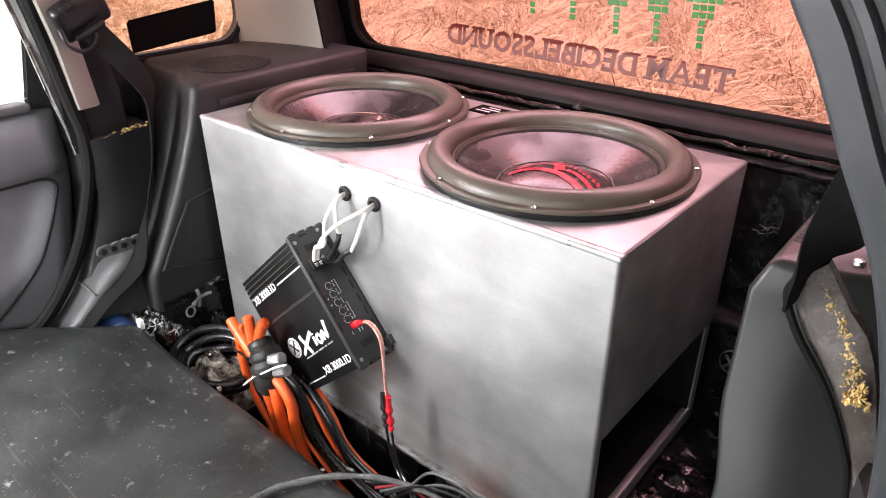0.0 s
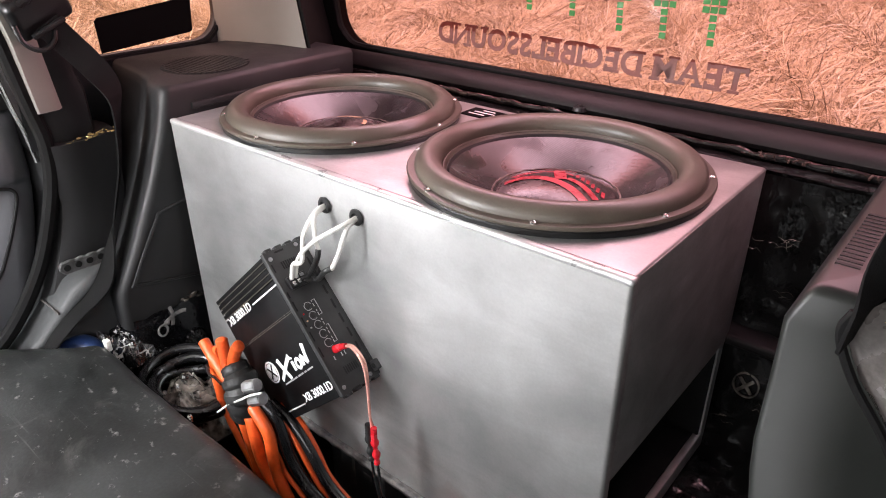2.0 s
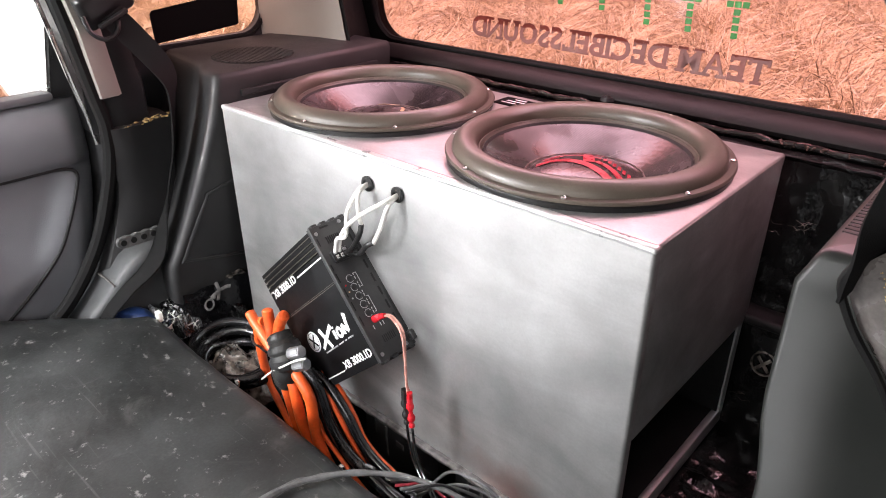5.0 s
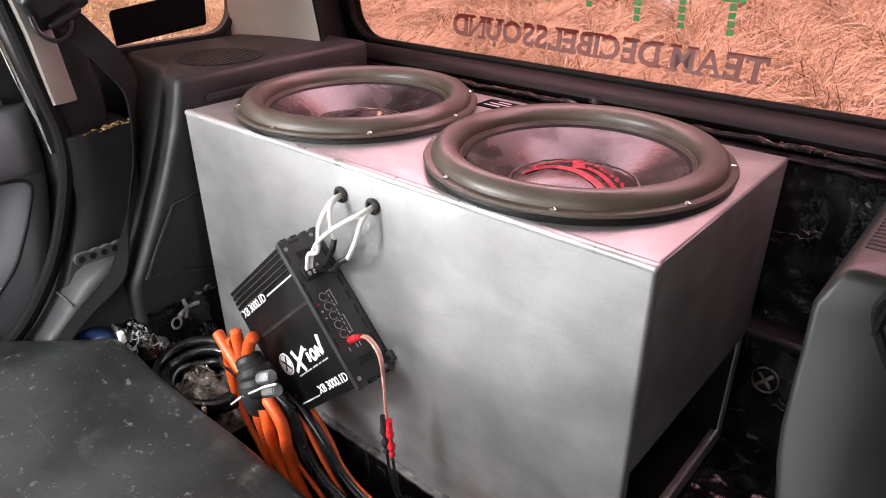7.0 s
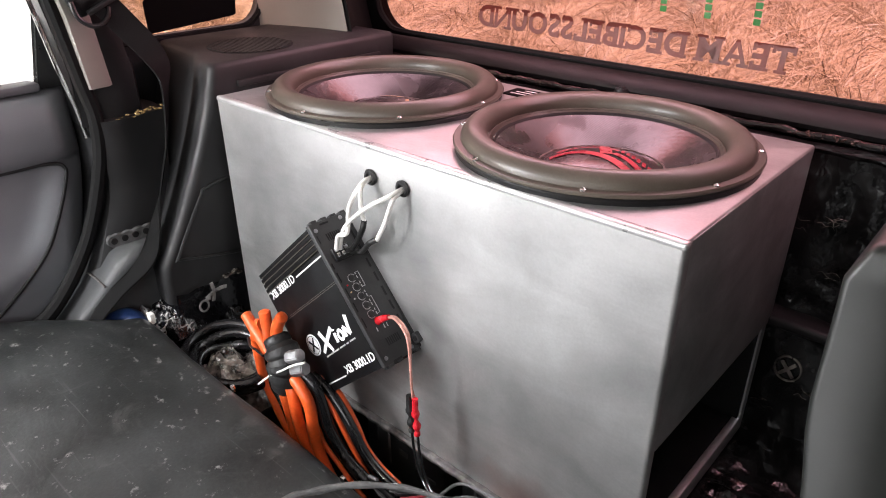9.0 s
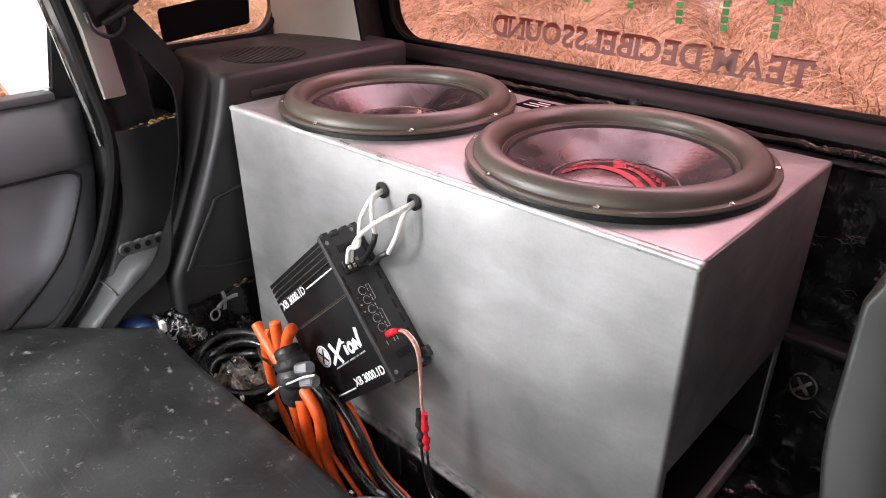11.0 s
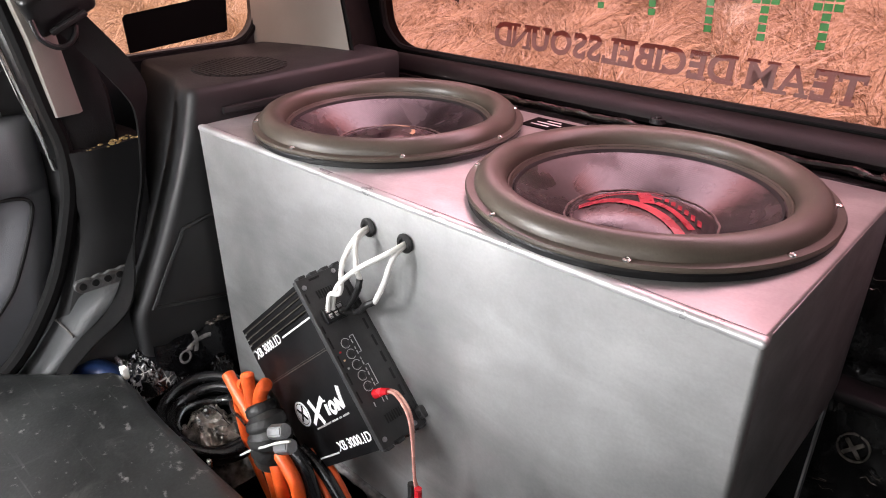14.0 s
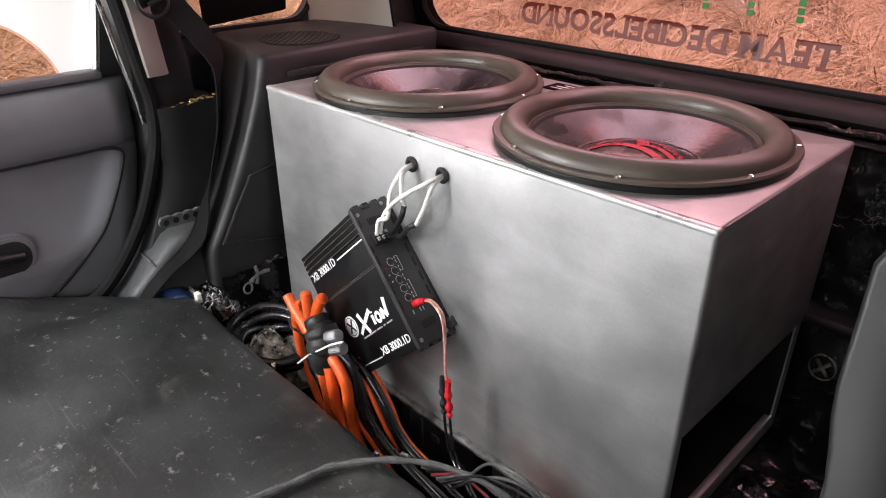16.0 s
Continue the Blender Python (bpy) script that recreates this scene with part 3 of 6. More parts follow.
bm = boxm(-0.10, 0.40, 0.395, 0.450, 0.128, 0.146, 0.006, 3)
for v in bm.verts:
    v.co += Vector((0, 0.003 * noise.noise(v.co * 20), 0.003 * noise.noise(v.co * 17)))
rib = tagged(obj("trim_rear_rib", bm, M_tail), "dark film-covered rib across the rear wall", "trim", kind="structure")
# thin pale tubes stand in for glints on the rear wall's wrinkles
crs = empty("film_glints", (0.02, 0.437, 0.29), "pale squiggles added as wrinkle glints on the rear film", "plastic film")
cr = random.Random(23)
for cx, cz, n, spread in ((0.016, 0.296, 9, 0.030), (0.045, 0.225, 3, 0.014), (0.010, -0.045, 4, 0.018), (0.055, 0.005, 3, 0.014)):
    for k in range(n):
        x, z = cx + cr.uniform(-1, 1) * spread, cz + cr.uniform(-0.5, 0.5) * spread
        pts = [(x + 0.006 * q + cr.uniform(-0.003, 0.003), 0.436 + cr.uniform(-0.004, 0.002), z + cr.uniform(-0.005, 0.005)) for q in range(4)]
        part("fold", tube(bmesh.new(), pts, 0.0006, 6, 4, 0.5), M_foil, crs)


SLOT_X0, SLOT_X1, SLOT_Y0, SLOT_Y1 = 0.156, 0.176, 0.058, 0.189


def side_trim(name, sgn, label, plastic):
    """Wheel-arch housing with its shelf; sgn -1 for one flank of the car, 1 for the other."""
    rings = []
    for k in range(31):
        z = -0.34 + (0.462 + 0.34) * k / 30
        f = max(0.0, 0.47 - max(z, -0.12)) / 0.335
        xi = 0.503 + 0.024 * min(f, 1.2)
        if sgn > 0:
            xi += 0.004 + 0.020 * max(0.0, (z - 0.44) / 0.03) ** 1.5 * (z > 0.44) + 0.016 * soft_step((0.33 - z) / 0.1)
        yf = 0.002 - 0.13 * min(f, 1.08) ** 1.35 if z > 0.02 else -0.10
        r = 0.014 if sgn < 0 else 0.007
        ring = [(xi, 0.44), (xi, yf + r)]
        ring += [(xi + r * (1 - math.cos(a)), yf + r * (1 - math.sin(a))) for a in (0.35, 0.7, 1.05, 1.35, 1.57)]
        ring += [(xi + 0.035, yf + 0.002), (xi + 0.075, yf + 0.012), (xi + 0.13, yf + 0.04), (0.805, yf + 0.06), (0.805, 0.44)]
        rings.append([(XC + sgn * x, y, z) for x, y in ring])
    ring = rings[-1]
    cx = sum(p[0] for p in ring) / len(ring)
    rings.append([(x + (0.004 if x < cx else -0.004), y + (0.004 if y < 0.2 else 0), 0.469) for x, y, z in ring])
    rings.append([(x + (0.010 if x < cx else -0.010), y + (0.010 if y < 0.2 else 0), 0.4715) for x, y, z in ring])
    ob = tagged(obj(name, loft(bmesh.new(), rings), plastic, angle=50), label, "side trim", kind="structure")
    # ledge that carried the parcel shelf
    x = XC + sgn * 0.500
    if sgn < 0:
        part("ledge", boxm(min(x, x + sgn * 0.02), max(x, x + sgn * 0.02), 0.05, 0.40, 0.424, 0.437, 0.003), M_trim, ob)
    # speaker grille: a shallow dish with thin ridges
    gx, gy = XC + sgn * 0.605, 0.150
    if sgn > 0:
        # slotted vent near the inner edge
        for j in range(15):
            yy = SLOT_Y0 + (SLOT_Y1 - SLOT_Y0) * j / 14
            part("vent_slot", boxm(SLOT_X0, SLOT_X1, yy - 0.0022, yy + 0.0022, 0.4705, 0.4722), M_hole, ob, smooth=False)
        return ob
    bm = bmesh.new()
    rg = [[(gx + a * math.cos(2 * math.pi * j / 48), gy + c * math.sin(2 * math.pi * j / 48), z) for j in range(48)] for a, c, z in ((0.083, 0.083, 0.4712), (0.081, 0.081, 0.4722), (0.079, 0.079, 0.4716))]
    loft(bm, rg)
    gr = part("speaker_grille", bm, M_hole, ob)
    for j in range(19):
        u = -0.075 + 0.150 * j / 18
        half = 0.080 * math.sqrt(max(0.0, 1 - (u / 0.081) ** 2))
        part("rib", boxm(gx - half, gx + half, gy + u - 0.0022, gy + u + 0.0022, 0.4718, 0.4742), M_trim, gr, smooth=False)
    # pressed pocket outline on the inner face
    pts = [(0.06, 0.268), (-0.035, 0.252), (-0.052, 0.235), (-0.108, 0.135), (-0.098, 0.122), (0.06, 0.085)]
    bm = bmesh.new()
    tube(bm, [(XC + sgn * (0.502 + 0.024 * min(1.2, (0.47 - z) / 0.335)), y, z) for y, z in pts], 0.0035, 6, 4)
    part("pocket_rim", bm, M_trim, ob)
    return ob


bm = bmesh.new()
rows = []
for k in range(41):
    z = -0.10 + 0.15 * k / 40
    f = max(0.0, 0.47 - z) / 0.335
    xi, yf = 0.503 + 0.024 * min(f, 1.2), -0.118 - 0.012 * f
    line = [(xi, 0.10), (xi, yf + 0.03), (xi + 0.009, yf + 0.009), (xi + 0.03, yf), (xi + 0.07, yf + 0.010), (xi + 0.11, yf + 0.035), (xi + 0.16, yf + 0.02)]
    fine = smooth_path([(XC - x, y, z) for x, y in line], 9)
    row = []
    for p in fine:
        d = noise.turbulence(Vector((p.x * 24, p.y * 24, p.z * 24)), 4, True) * (0.22 + 0.78 * soft_step((-p.y - 0.085) / 0.04)) * (1 - 0.85 * k / 40)
        row.append((p.x + 0.004 + 0.016 * d, p.y - 0.003 - 0.014 * d, z + 0.012 * noise.noise(Vector((p.x * 30, p.y * 30, 5)))))
    rows.append(row)
loft(bm, rows, False, False)
drape = tagged(obj("film_drape", bm, M_wrap, True, 25), "glossy black plastic film with pale print bunched over the wheel arch", "plastic film")
# worn pale print on the film: a crossed stroke and a ring
for pts, r in ((((-0.888, -0.078, 0.029), (-0.887, -0.060, 0.038), (-0.886, -0.044, 0.041), (-0.886, -0.033, 0.039)), 0.0042), (((-0.886, -0.064, 0.060), (-0.887, -0.060, 0.040), (-0.888, -0.064, 0.018)), 0.0038), (((-0.887, -0.082, 0.026), (-0.887, -0.074, 0.028), (-0.887, -0.070, 0.026)), 0.0036)):
    part("print_stroke", tube(bmesh.new(), pts, r, 8, 6, 0.25, (1, 0, 0)), M_filmprint, drape)
part("print_ring", tube(bmesh.new(), [(-0.887, -0.085 + 0.0095 * math.cos(a), 0.016 + 0.0115 * math.sin(a)) for a in [2 * math.pi * k / 10 for k in range(11)]], 0.0022, 6, 3, 0.4, (1, 0, 0)), M_filmprint, drape)
side_trim("trim_left", -1, "charcoal plastic wheel-arch trim with a speaker shelf", M_trim)
side_trim("trim_right", 1, "scuffed gray wheel-arch trim with a speaker shelf", M_trim_scuffed)


def pillar_d(name, sgn):
    """Pale rear pillar cover between quarter window and tailgate."""
    rings = []
    for z, s in ((0.465, 0.0), (0.52, 0.014), (0.60, 0.036), (0.75, 0.07), (0.97, 0.11)):
        plan = [(-0.815, 0.312), (-0.79, 0.322), (-0.74, 0.342), (-0.66, 0.366), (-0.579 - s * 0.9, 0.378), (-0.60 - s, 0.40), (-0.815, 0.40)]
        rings.append([(XC - sgn * x, y + s * 0.12, z) for x, y in plan])
    return tagged(obj(name, loft(bmesh.new(), rings), M_beige, angle=45), "pale gray plastic rear pillar cover", "pillar trim", kind="structure")


pillar_d("trim_pillar_left", -1)
pillar_d("trim_pillar_right", 1)
# dark body frame between pillar cover and tailgate opening
for nm, sgn in (("frame_left", -1), ("frame_right", 1)):
    rings = []
    for z, s in ((0.36, -0.02), (0.465, 0.0), (0.52, 0.014), (0.60, 0.036), (0.75, 0.07), (0.97, 0.11)):
        plan = [(0.57 + s * 0.95, 0.383), (0.585 + s, 0.383), (0.70 + s, 0.56), (0.83, 0.60), (0.83, 0.405), (0.62 + s, 0.405)]
        rings.append([(XC + sgn * x, y + s * 0.1, z) for x, y in plan])
    tagged(obj(nm, loft(bmesh.new(), rings), M_seal, angle=30), "black rubber-edged tailgate frame", "door frame", kind="structure")

# ---- tailgate: glass, seal, inner trim ----
GL = rounded(-1.035, 0.29, 0.448, 0.95, 0.07)


def glass_y(z):
    return 0.552 - 0.10 * (z - 0.45)


def pane(outline, d, t):
    return loft(bmesh.new(), [[(x, glass_y(z) + d, z) for x, z in outline], [(x, glass_y(z) + d + t, z) for x, z in outline]])


win = tagged(obj("window_1", pane(rounded(-1.04, 0.296, 0.442, 0.956, 0.07), 0.006, 0.004), M_tint, False), "rear window with red-tinted film and team lettering", "window", kind="structure")
bm = bmesh.new()
outl = rounded(-1.037, 0.292, 0.446, 0.952, 0.07)
tube(bm, [(x, glass_y(z) + 0.001, z) for x, z in outl[::2] + outl[:1]], 0.009, 8, 2)
part("seal", bm, M_seal, win, "black rubber window seal")
bm = bmesh.new()
cx, cz = -0.372, 0.70
rg_in, rg_out = [], []
for x, z in GL:
    dx, dz = x - cx, z - cz
    s = min(0.757 / abs(dx) if abs(dx) > 1e-6 else 9, (0.30 if dz < 0 else 0.29) / abs(dz) if abs(dz) > 1e-6 else 9)
    rg_in.append((x, glass_y(z), z))
    rg_out.append((cx + dx * s, glass_y(z) + 0.004, cz + dz * s))
loft(bm, [rg_out, [(x, y - 0.008, z) for x, y, z in rg_in], rg_in, [(x, y + 0.03, z) for x, y, z in rg_in], [(x, y + 0.03, z) for x, y, z in rg_out]], True, False)
tagged(obj("trim_window_frame", bm, M_seal), "black frame round the rear window", "trim", kind="structure")
# inner tailgate panel: a sloped strip with a stepped lower lip
prof = [(0.545, 0.441), (0.532, 0.446), (0.517, 0.443), (0.500, 0.430), (0.496, 0.421), (0.500, 0.413), (0.545, 0.412)]
rings = []
for a in range(41):
    x = -1.10 + 1.46 * a / 40
    bow = 0.010 * (1 - ((x - XC) / 0.73) ** 2)
    rings.append([(x, y + bow - 0.006, z) for y, z in prof])
trim_t = tagged(obj("trim_tailgate", loft(bmesh.new(), rings), M_tail, angle=50), "dark tailgate trim strip under the rear window", "trim", kind="structure")
bm = bmesh.new()
lathe(bm, [(0.006, 0), (0.0055, 0.002), (0.003, 0.003), (0.0005, 0.003)], 16, -0.352, 0.500, 0.4245)
part("screw", bm, M_black, trim_t)
part("boss", lathe(bmesh.new(), [(0.014, -0.006), (0.012, 0.001), (0.0005, 0.002)], 20, -0.352, 0.502, 0.4235), M_trim, trim_t)
# torn sealant bead along the sill
bm = bmesh.new()
pts = [(-1.0 + 0.03 * k, 0.490 + 0.002 * math.sin(k * 1.7), 0.409 + 0.0015 * math.sin(k * 2.3)) for k in range(46)]
tube(bm, pts, lambda t: 0.0060 + 0.0026 * noise.noise(Vector((t * 60, 0, 0))) + 0.0012 * noise.noise(Vector((t * 170, 3, 0))), 10, 5)
part("sealant", bm, M_sealant, trim_t, "lumpy black sealant bead")


bm = bmesh.new()
deb = random.Random(11)
for k in range(150):
    x = 0.36 - 0.42 * deb.random() ** 1.3
    c = Vector((x, 0.487 + deb.gauss(0, 0.003), 0.4085 + deb.uniform(0, 0.006)))
    bmesh.ops.create_icosphere(bm, subdivisions=1, radius=deb.uniform(0.001, 0.0034), matrix=Matrix.Translation(c) @ Euler((deb.random() * 3, deb.random() * 3, 0)).to_matrix().to_4x4() @ Matrix.Diagonal((1.6, 0.7, 0.6, 1)))
part("rust_crumbs", bm, M_rust, trim_t, "brown rust and dried sealant crumbs", smooth=False)


def lettering(text, size, material, name, parent, m, extrude=0.0008, bold=0.0, spacing=1.0):
    """Built-in font turned into a mesh under a thing."""
    cu = bpy.data.curves.new(name, 'FONT')
    cu.body = text
    cu.size = size
    cu.extrude = extrude
    cu.offset = bold
    cu.space_character = spacing
    cu.align_x, cu.align_y = 'CENTER', 'CENTER'
    cu.resolution_u = 3
    tmp = new(name, cu)
    me = bpy.data.meshes.new_from_object(tmp.evaluated_get(bpy.context.evaluated_depsgraph_get()))
    bpy.data.objects.remove(tmp)
    me.transform(m)
    me.materials.clear()
    me.materials.append(material)
    ob = new(name, me)
    ob.parent = parent
    ob.matrix_parent_inverse = parent.matrix_world.inverted()
    return ob


# lettering reads from outside, so it is mirrored from the cabin: heavy letters with slab serifs
flip = Matrix.Translation((-0.409, glass_y(0.505) + 0.004, 0.504)) @ pose(0, 0, 0, 96, 0, 180) @ pose(0, 0, 0, 0, 0, 1.0)
SERIFS = {"T": "b ", "E": "lb lt", "A": "lb rb", "M": "lb rb lt rt", "D": "lb lt", "C": "", "I": "b t", "B": "lb lt", "L": "lb lt", "S": "", "O": "", "U": "lt rt", "N": "lb lt rt"}
WORDS, CAP, SPAN = "TEAM DECIBELSSOUND", 0.0425, 0.636


def serif_letter(ch):
    """One capital as a bmesh with its foot at the origin, and its width."""
    cu = bpy.data.curves.new("letter", 'FONT')
    cu.body, cu.size, cu.extrude, cu.offset, cu.resolution_u = ch, 0.0585, 0.0006, 0.0004 if ch in "MAN" else 0.0018, 3
    tmp = new("letter", cu)
    me = bpy.data.meshes.new_from_object(tmp.evaluated_get(bpy.context.evaluated_depsgraph_get()))
    bpy.data.objects.remove(tmp)
    bm = bmesh.new()
    bm.from_mesh(me)
    lo = Vector([min(v.co[i] for v in bm.verts) for i in range(3)])
    hi = Vector([max(v.co[i] for v in bm.verts) for i in range(3)])
    k = CAP / (hi.y - lo.y)
    for v in bm.verts:
        v.co = Vector(((v.co.x - lo.x) * k, (v.co.y - lo.y) * k, v.co.z))
    w, stem, th = (hi.x - lo.x) * k, 0.0105, 0.0052
    for code in SERIFS[ch].split():
        cx = stem / 2 if code[0] == "l" else w - stem / 2 if code[0] == "r" else w / 2
        if ch == "A":
            cx += 0.001 if code[0] == "l" else -0.001
        y0 = 0.0 if code[-1] == "b" else CAP - th
        add_box(bm, cx - stem * 0.88, cx + stem * 0.88, y0, y0 + th, -0.0009, 0.0009)
    if ch in "TELCSE":
        ends = {"T": ((0.0, 1), (1.0, 1)), "E": ((1.0, 1), (1.0, -1)), "L": ((1.0, -1),), "C": ((0.96, 1), (0.96, -1)), "S": ((0.93, 1), (0.05, -1))}[ch]
        for fx, up in ends:
            cx = min(max(w * fx, th / 2), w - th / 2)
            a, b = (CAP * 0.70, CAP) if up > 0 else (0.0, CAP * 0.30)
            add_box(bm, cx - th / 2, cx + th / 2, a, b, -0.0009, 0.0009)
    return bm, w


glyphs = [serif_letter(c) if c != " " else (None, 0.012) for c in WORDS]
gap = (SPAN - sum(w for b, w in glyphs)) / (len(glyphs) - 1)
at = -SPAN / 2
for b, w in glyphs:
    if b:
        bmesh.ops.transform(b, matrix=flip @ Matrix.Translation((at, -CAP / 2, 0)), verts=b.verts)
        part("letter", b, M_letter, win, smooth=False)
    at += w + gap
# falling columns of green squares
for ci, (xc, zlow, wid) in enumerate(((-0.499, 0.572, 3), (-0.408, 0.569, 3), (-0.316, 0.553, 5), (-0.238, 0.549, 5), (-0.158, 0.546, 7))):
    r = 0
    z = zlow
    while z < 0.70:
        n = 1 if r < 4 else min(wid, 3 if r < 6 else 5 if r < 7 else 7)
        for k in range(n):
            x = xc + (k - (n - 1) / 2) * 0.0128
            y = glass_y(z) + 0.003
            part("green_square", boxm(x - 0.0055, x + 0.0055, y, y + 0.0015, z, z + 0.0095), M_green, win, smooth=False)
        z += 0.0125
        r += 1

# ---- left flank: centre pillar, belt, door ----
def pillar_c(name, sgn):
    """Pale upper pillar cover with the darker liner behind it."""
    rings = []
    for z, dy in ((0.43, 0.0), (0.55, -0.012), (0.70, -0.04), (0.97, -0.11)):
        plan = [(-1.035, -0.150), (-1.030, -0.145), (-1.034, -0.112), (-1.045, -0.100), (-1.07, -0.100), (-1.07, -0.15)]
        rings.append([(XC - sgn * (x - XC), y + dy, z) for x, y in plan])
    return tagged(obj(name, loft(bmesh.new(), rings), M_beige if sgn < 0 else M_trim, angle=40), "plastic centre pillar cover", "pillar trim", kind="structure")


def pillar_liner(name, sgn):
    rings = []
    for z, dy in ((0.36, 0.0), (0.45, 0.0), (0.55, -0.014), (0.70, -0.04), (0.97, -0.11)):
        plan = [(-1.042, -0.108), (-1.046, -0.06), (-1.075, -0.045 - 0.02 * (z > 0.5)), (-1.18, -0.05 - 0.03 * (z > 0.5)), (-1.18, -0.155), (-1.06, -0.165)]
        rings.append([(XC - sgn * (x - XC), y + dy, z) for x, y in plan])
    return tagged(obj(name, loft(bmesh.new(), rings), M_black, angle=40), "black liner behind the pillar cover", "pillar trim", kind="structure")


def pillar_low(name, sgn):
    """Dark lower pillar cover, its top edge torn open."""
    rings = []
    for k in range(14):
        z = -0.10 + 0.47 * k / 13
        f = (0.37 - z) / 0.47
        yl = -0.15 - 0.20 * max(0, f - 0.25) ** 1.2 * 1.2
        x0 = -1.035 + 0.05 * max(0, f - 0.3)
        zz = z + (0.008 if k == 13 else 0)
        plan = [(x0 - 0.02, yl - 0.005), (x0, yl), (x0 + 0.012, yl + 0.03), (x0 + 0.006, yl + 0.08), (x0 - 0.005, -0.02 - 0.04 * f), (-1.10, -0.01 - 0.04 * f), (-1.18, -0.02), (-1.18, yl - 0.005)]
        rings.append([(XC - sgn * (x - XC), y, z) for x, y in plan])
    return tagged(obj(name, loft(bmesh.new(), rings), M_trim, angle=45), "charcoal lower pillar cover, torn along its top", "pillar trim", kind="structure")


pillar_c("trim_c_pillar_left", -1)
pillar_liner("trim_liner_left", -1)
pl = pillar_low("trim_low_pillar_left", -1)
pillar_c("trim_c_pillar_right", 1)
pillar_liner("trim_liner_right", 1)
pillar_low("trim_low_pillar_right", 1)
# foam bulging from the tear
rng = random.Random(5)
bm = bmesh.new()
for k in range(26):
    t = k / 25
    c = Vector((-1.030 + rng.uniform(-0.004, 0.004), -0.115 + 0.09 * t, 0.368 + 0.010 * t + rng.uniform(-0.004, 0.004)))
    r = rng.uniform(0.0015, 0.0036) * (0.4 + 1.2 * t * (1.15 - t) * 2)
    bmesh.ops.create_icosphere(bm, subdivisions=1, radius=r, matrix=Matrix.Translation(c) @ Matrix.Diagonal((0.8, 1.6, 0.8, 1)))
part("torn_foam", bm, M_foam, pl, "ragged yellow foam")

# wheel-arch bolster by the seat end
bm = bmesh.new()
prof = [(-0.965, -0.09, 0.150), (-0.966, -0.12, 0.150), (-0.967, -0.15, 0.145), (-0.972, -0.19, 0.120), (-0.984, -0.222, 0.084), (-0.992, -0.245, 0.056), (-1.0, -0.268, 0.030), (-1.005, -0.30, 0.0), (-1.005, -0.30, -0.1), (-0.965, -0.09, -0.1)]
rings = []
for dx, dz in ((0.0, -0.016), (-0.004, -0.006), (-0.012, 0.0), (-0.035, 0.006), (-0.055, 0.008), (-0.075, 0.004)):
    rings.append([(x + dx, y, z + (dz if z > -0.09 else 0)) for x, y, z in prof])
loft(bm, rings)
bol = tagged(obj("trim_bolster", bm, M_trim_gray, True, 60), "gray plastic bolster beside the seat end", "trim", kind="structure")
part("seam", tube(bmesh.new(), [(-0.984, -0.223, 0.081), (-1.0, -0.224, 0.085), (-1.02, -0.226, 0.090), (-1.045, -0.228, 0.091)], 0.0018, 6, 4), M_cover, bol, "brown scuffed seam")
bm = bmesh.new()
loft(bm, [[(x, y, z) for y, z in ((-0.29, 0.004), (-0.34, 0.0), (-0.50, 0.0), (-0.9, 0.0), (-0.9, -0.1), (-0.29, -0.1))] for x in (-0.96, -1.02, -1.075)])
tagged(obj("trim_sill", bm, M_trim_gray, True, 40), "gray plastic door sill trim", "trim", kind="structure")

# seat latch bracket with punched holes
br = empty("latch_bracket", (-0.97, -0.135, 0.16), "black steel seat latch bracket with punched holes", "bracket")
bm = bmesh.new()
outline = [(-0.205, 0.168), (-0.198, 0.160), (-0.125, 0.158), (-0.112, 0.160), (-0.112, 0.180)] + [(-0.116 - 0.004 * k, 0.181 + 0.0028 * abs(math.sin(k * 0.63))) for k in range(20)] + [(-0.200, 0.183), (-0.205, 0.176)]
prism(bm, outline, "x", -0.974, -0.966)
bmesh.ops.bevel(bm, geom=list(bm.edges), offset=0.0012, segments=1, affect='EDGES')
part("plate", bm, M_graysleeve, br)
for k in range(4):
    yy = -0.193 + 0.02 * k
    bm = bmesh.new()
    bmesh.ops.create_cone(bm, cap_ends=True, segments=14, radius1=0.006, radius2=0.006, depth=0.002, matrix=Matrix.Translation((-0.9652, yy, 0.172)) @ pose(0, 0, 0, 0, 90, 0))
    part("hole", bm, M_hole, br)


def strap(bm, pts, widths, thick=0.0014, step=6):
    """Flat webbing: at each point a place and the direction of its width."""
    c = smooth_path([p for p, w in pts], step)
    w = smooth_path([w for p, w in pts], step)
    rings = []
    for k, (p, q) in enumerate(zip(c, w)):
        d = (c[min(k + 1, len(c) - 1)] - c[max(k - 1, 0)]).normalized()
        a = (q - d * q.dot(d)).normalized() * widths / 2
        n = d.cross(a).normalized() * thick
        rings.append([tuple(p + a + n), tuple(p + a * 0.98 - n), tuple(p - a * 0.98 - n), tuple(p - a + n)])
    return loft(bm, rings)


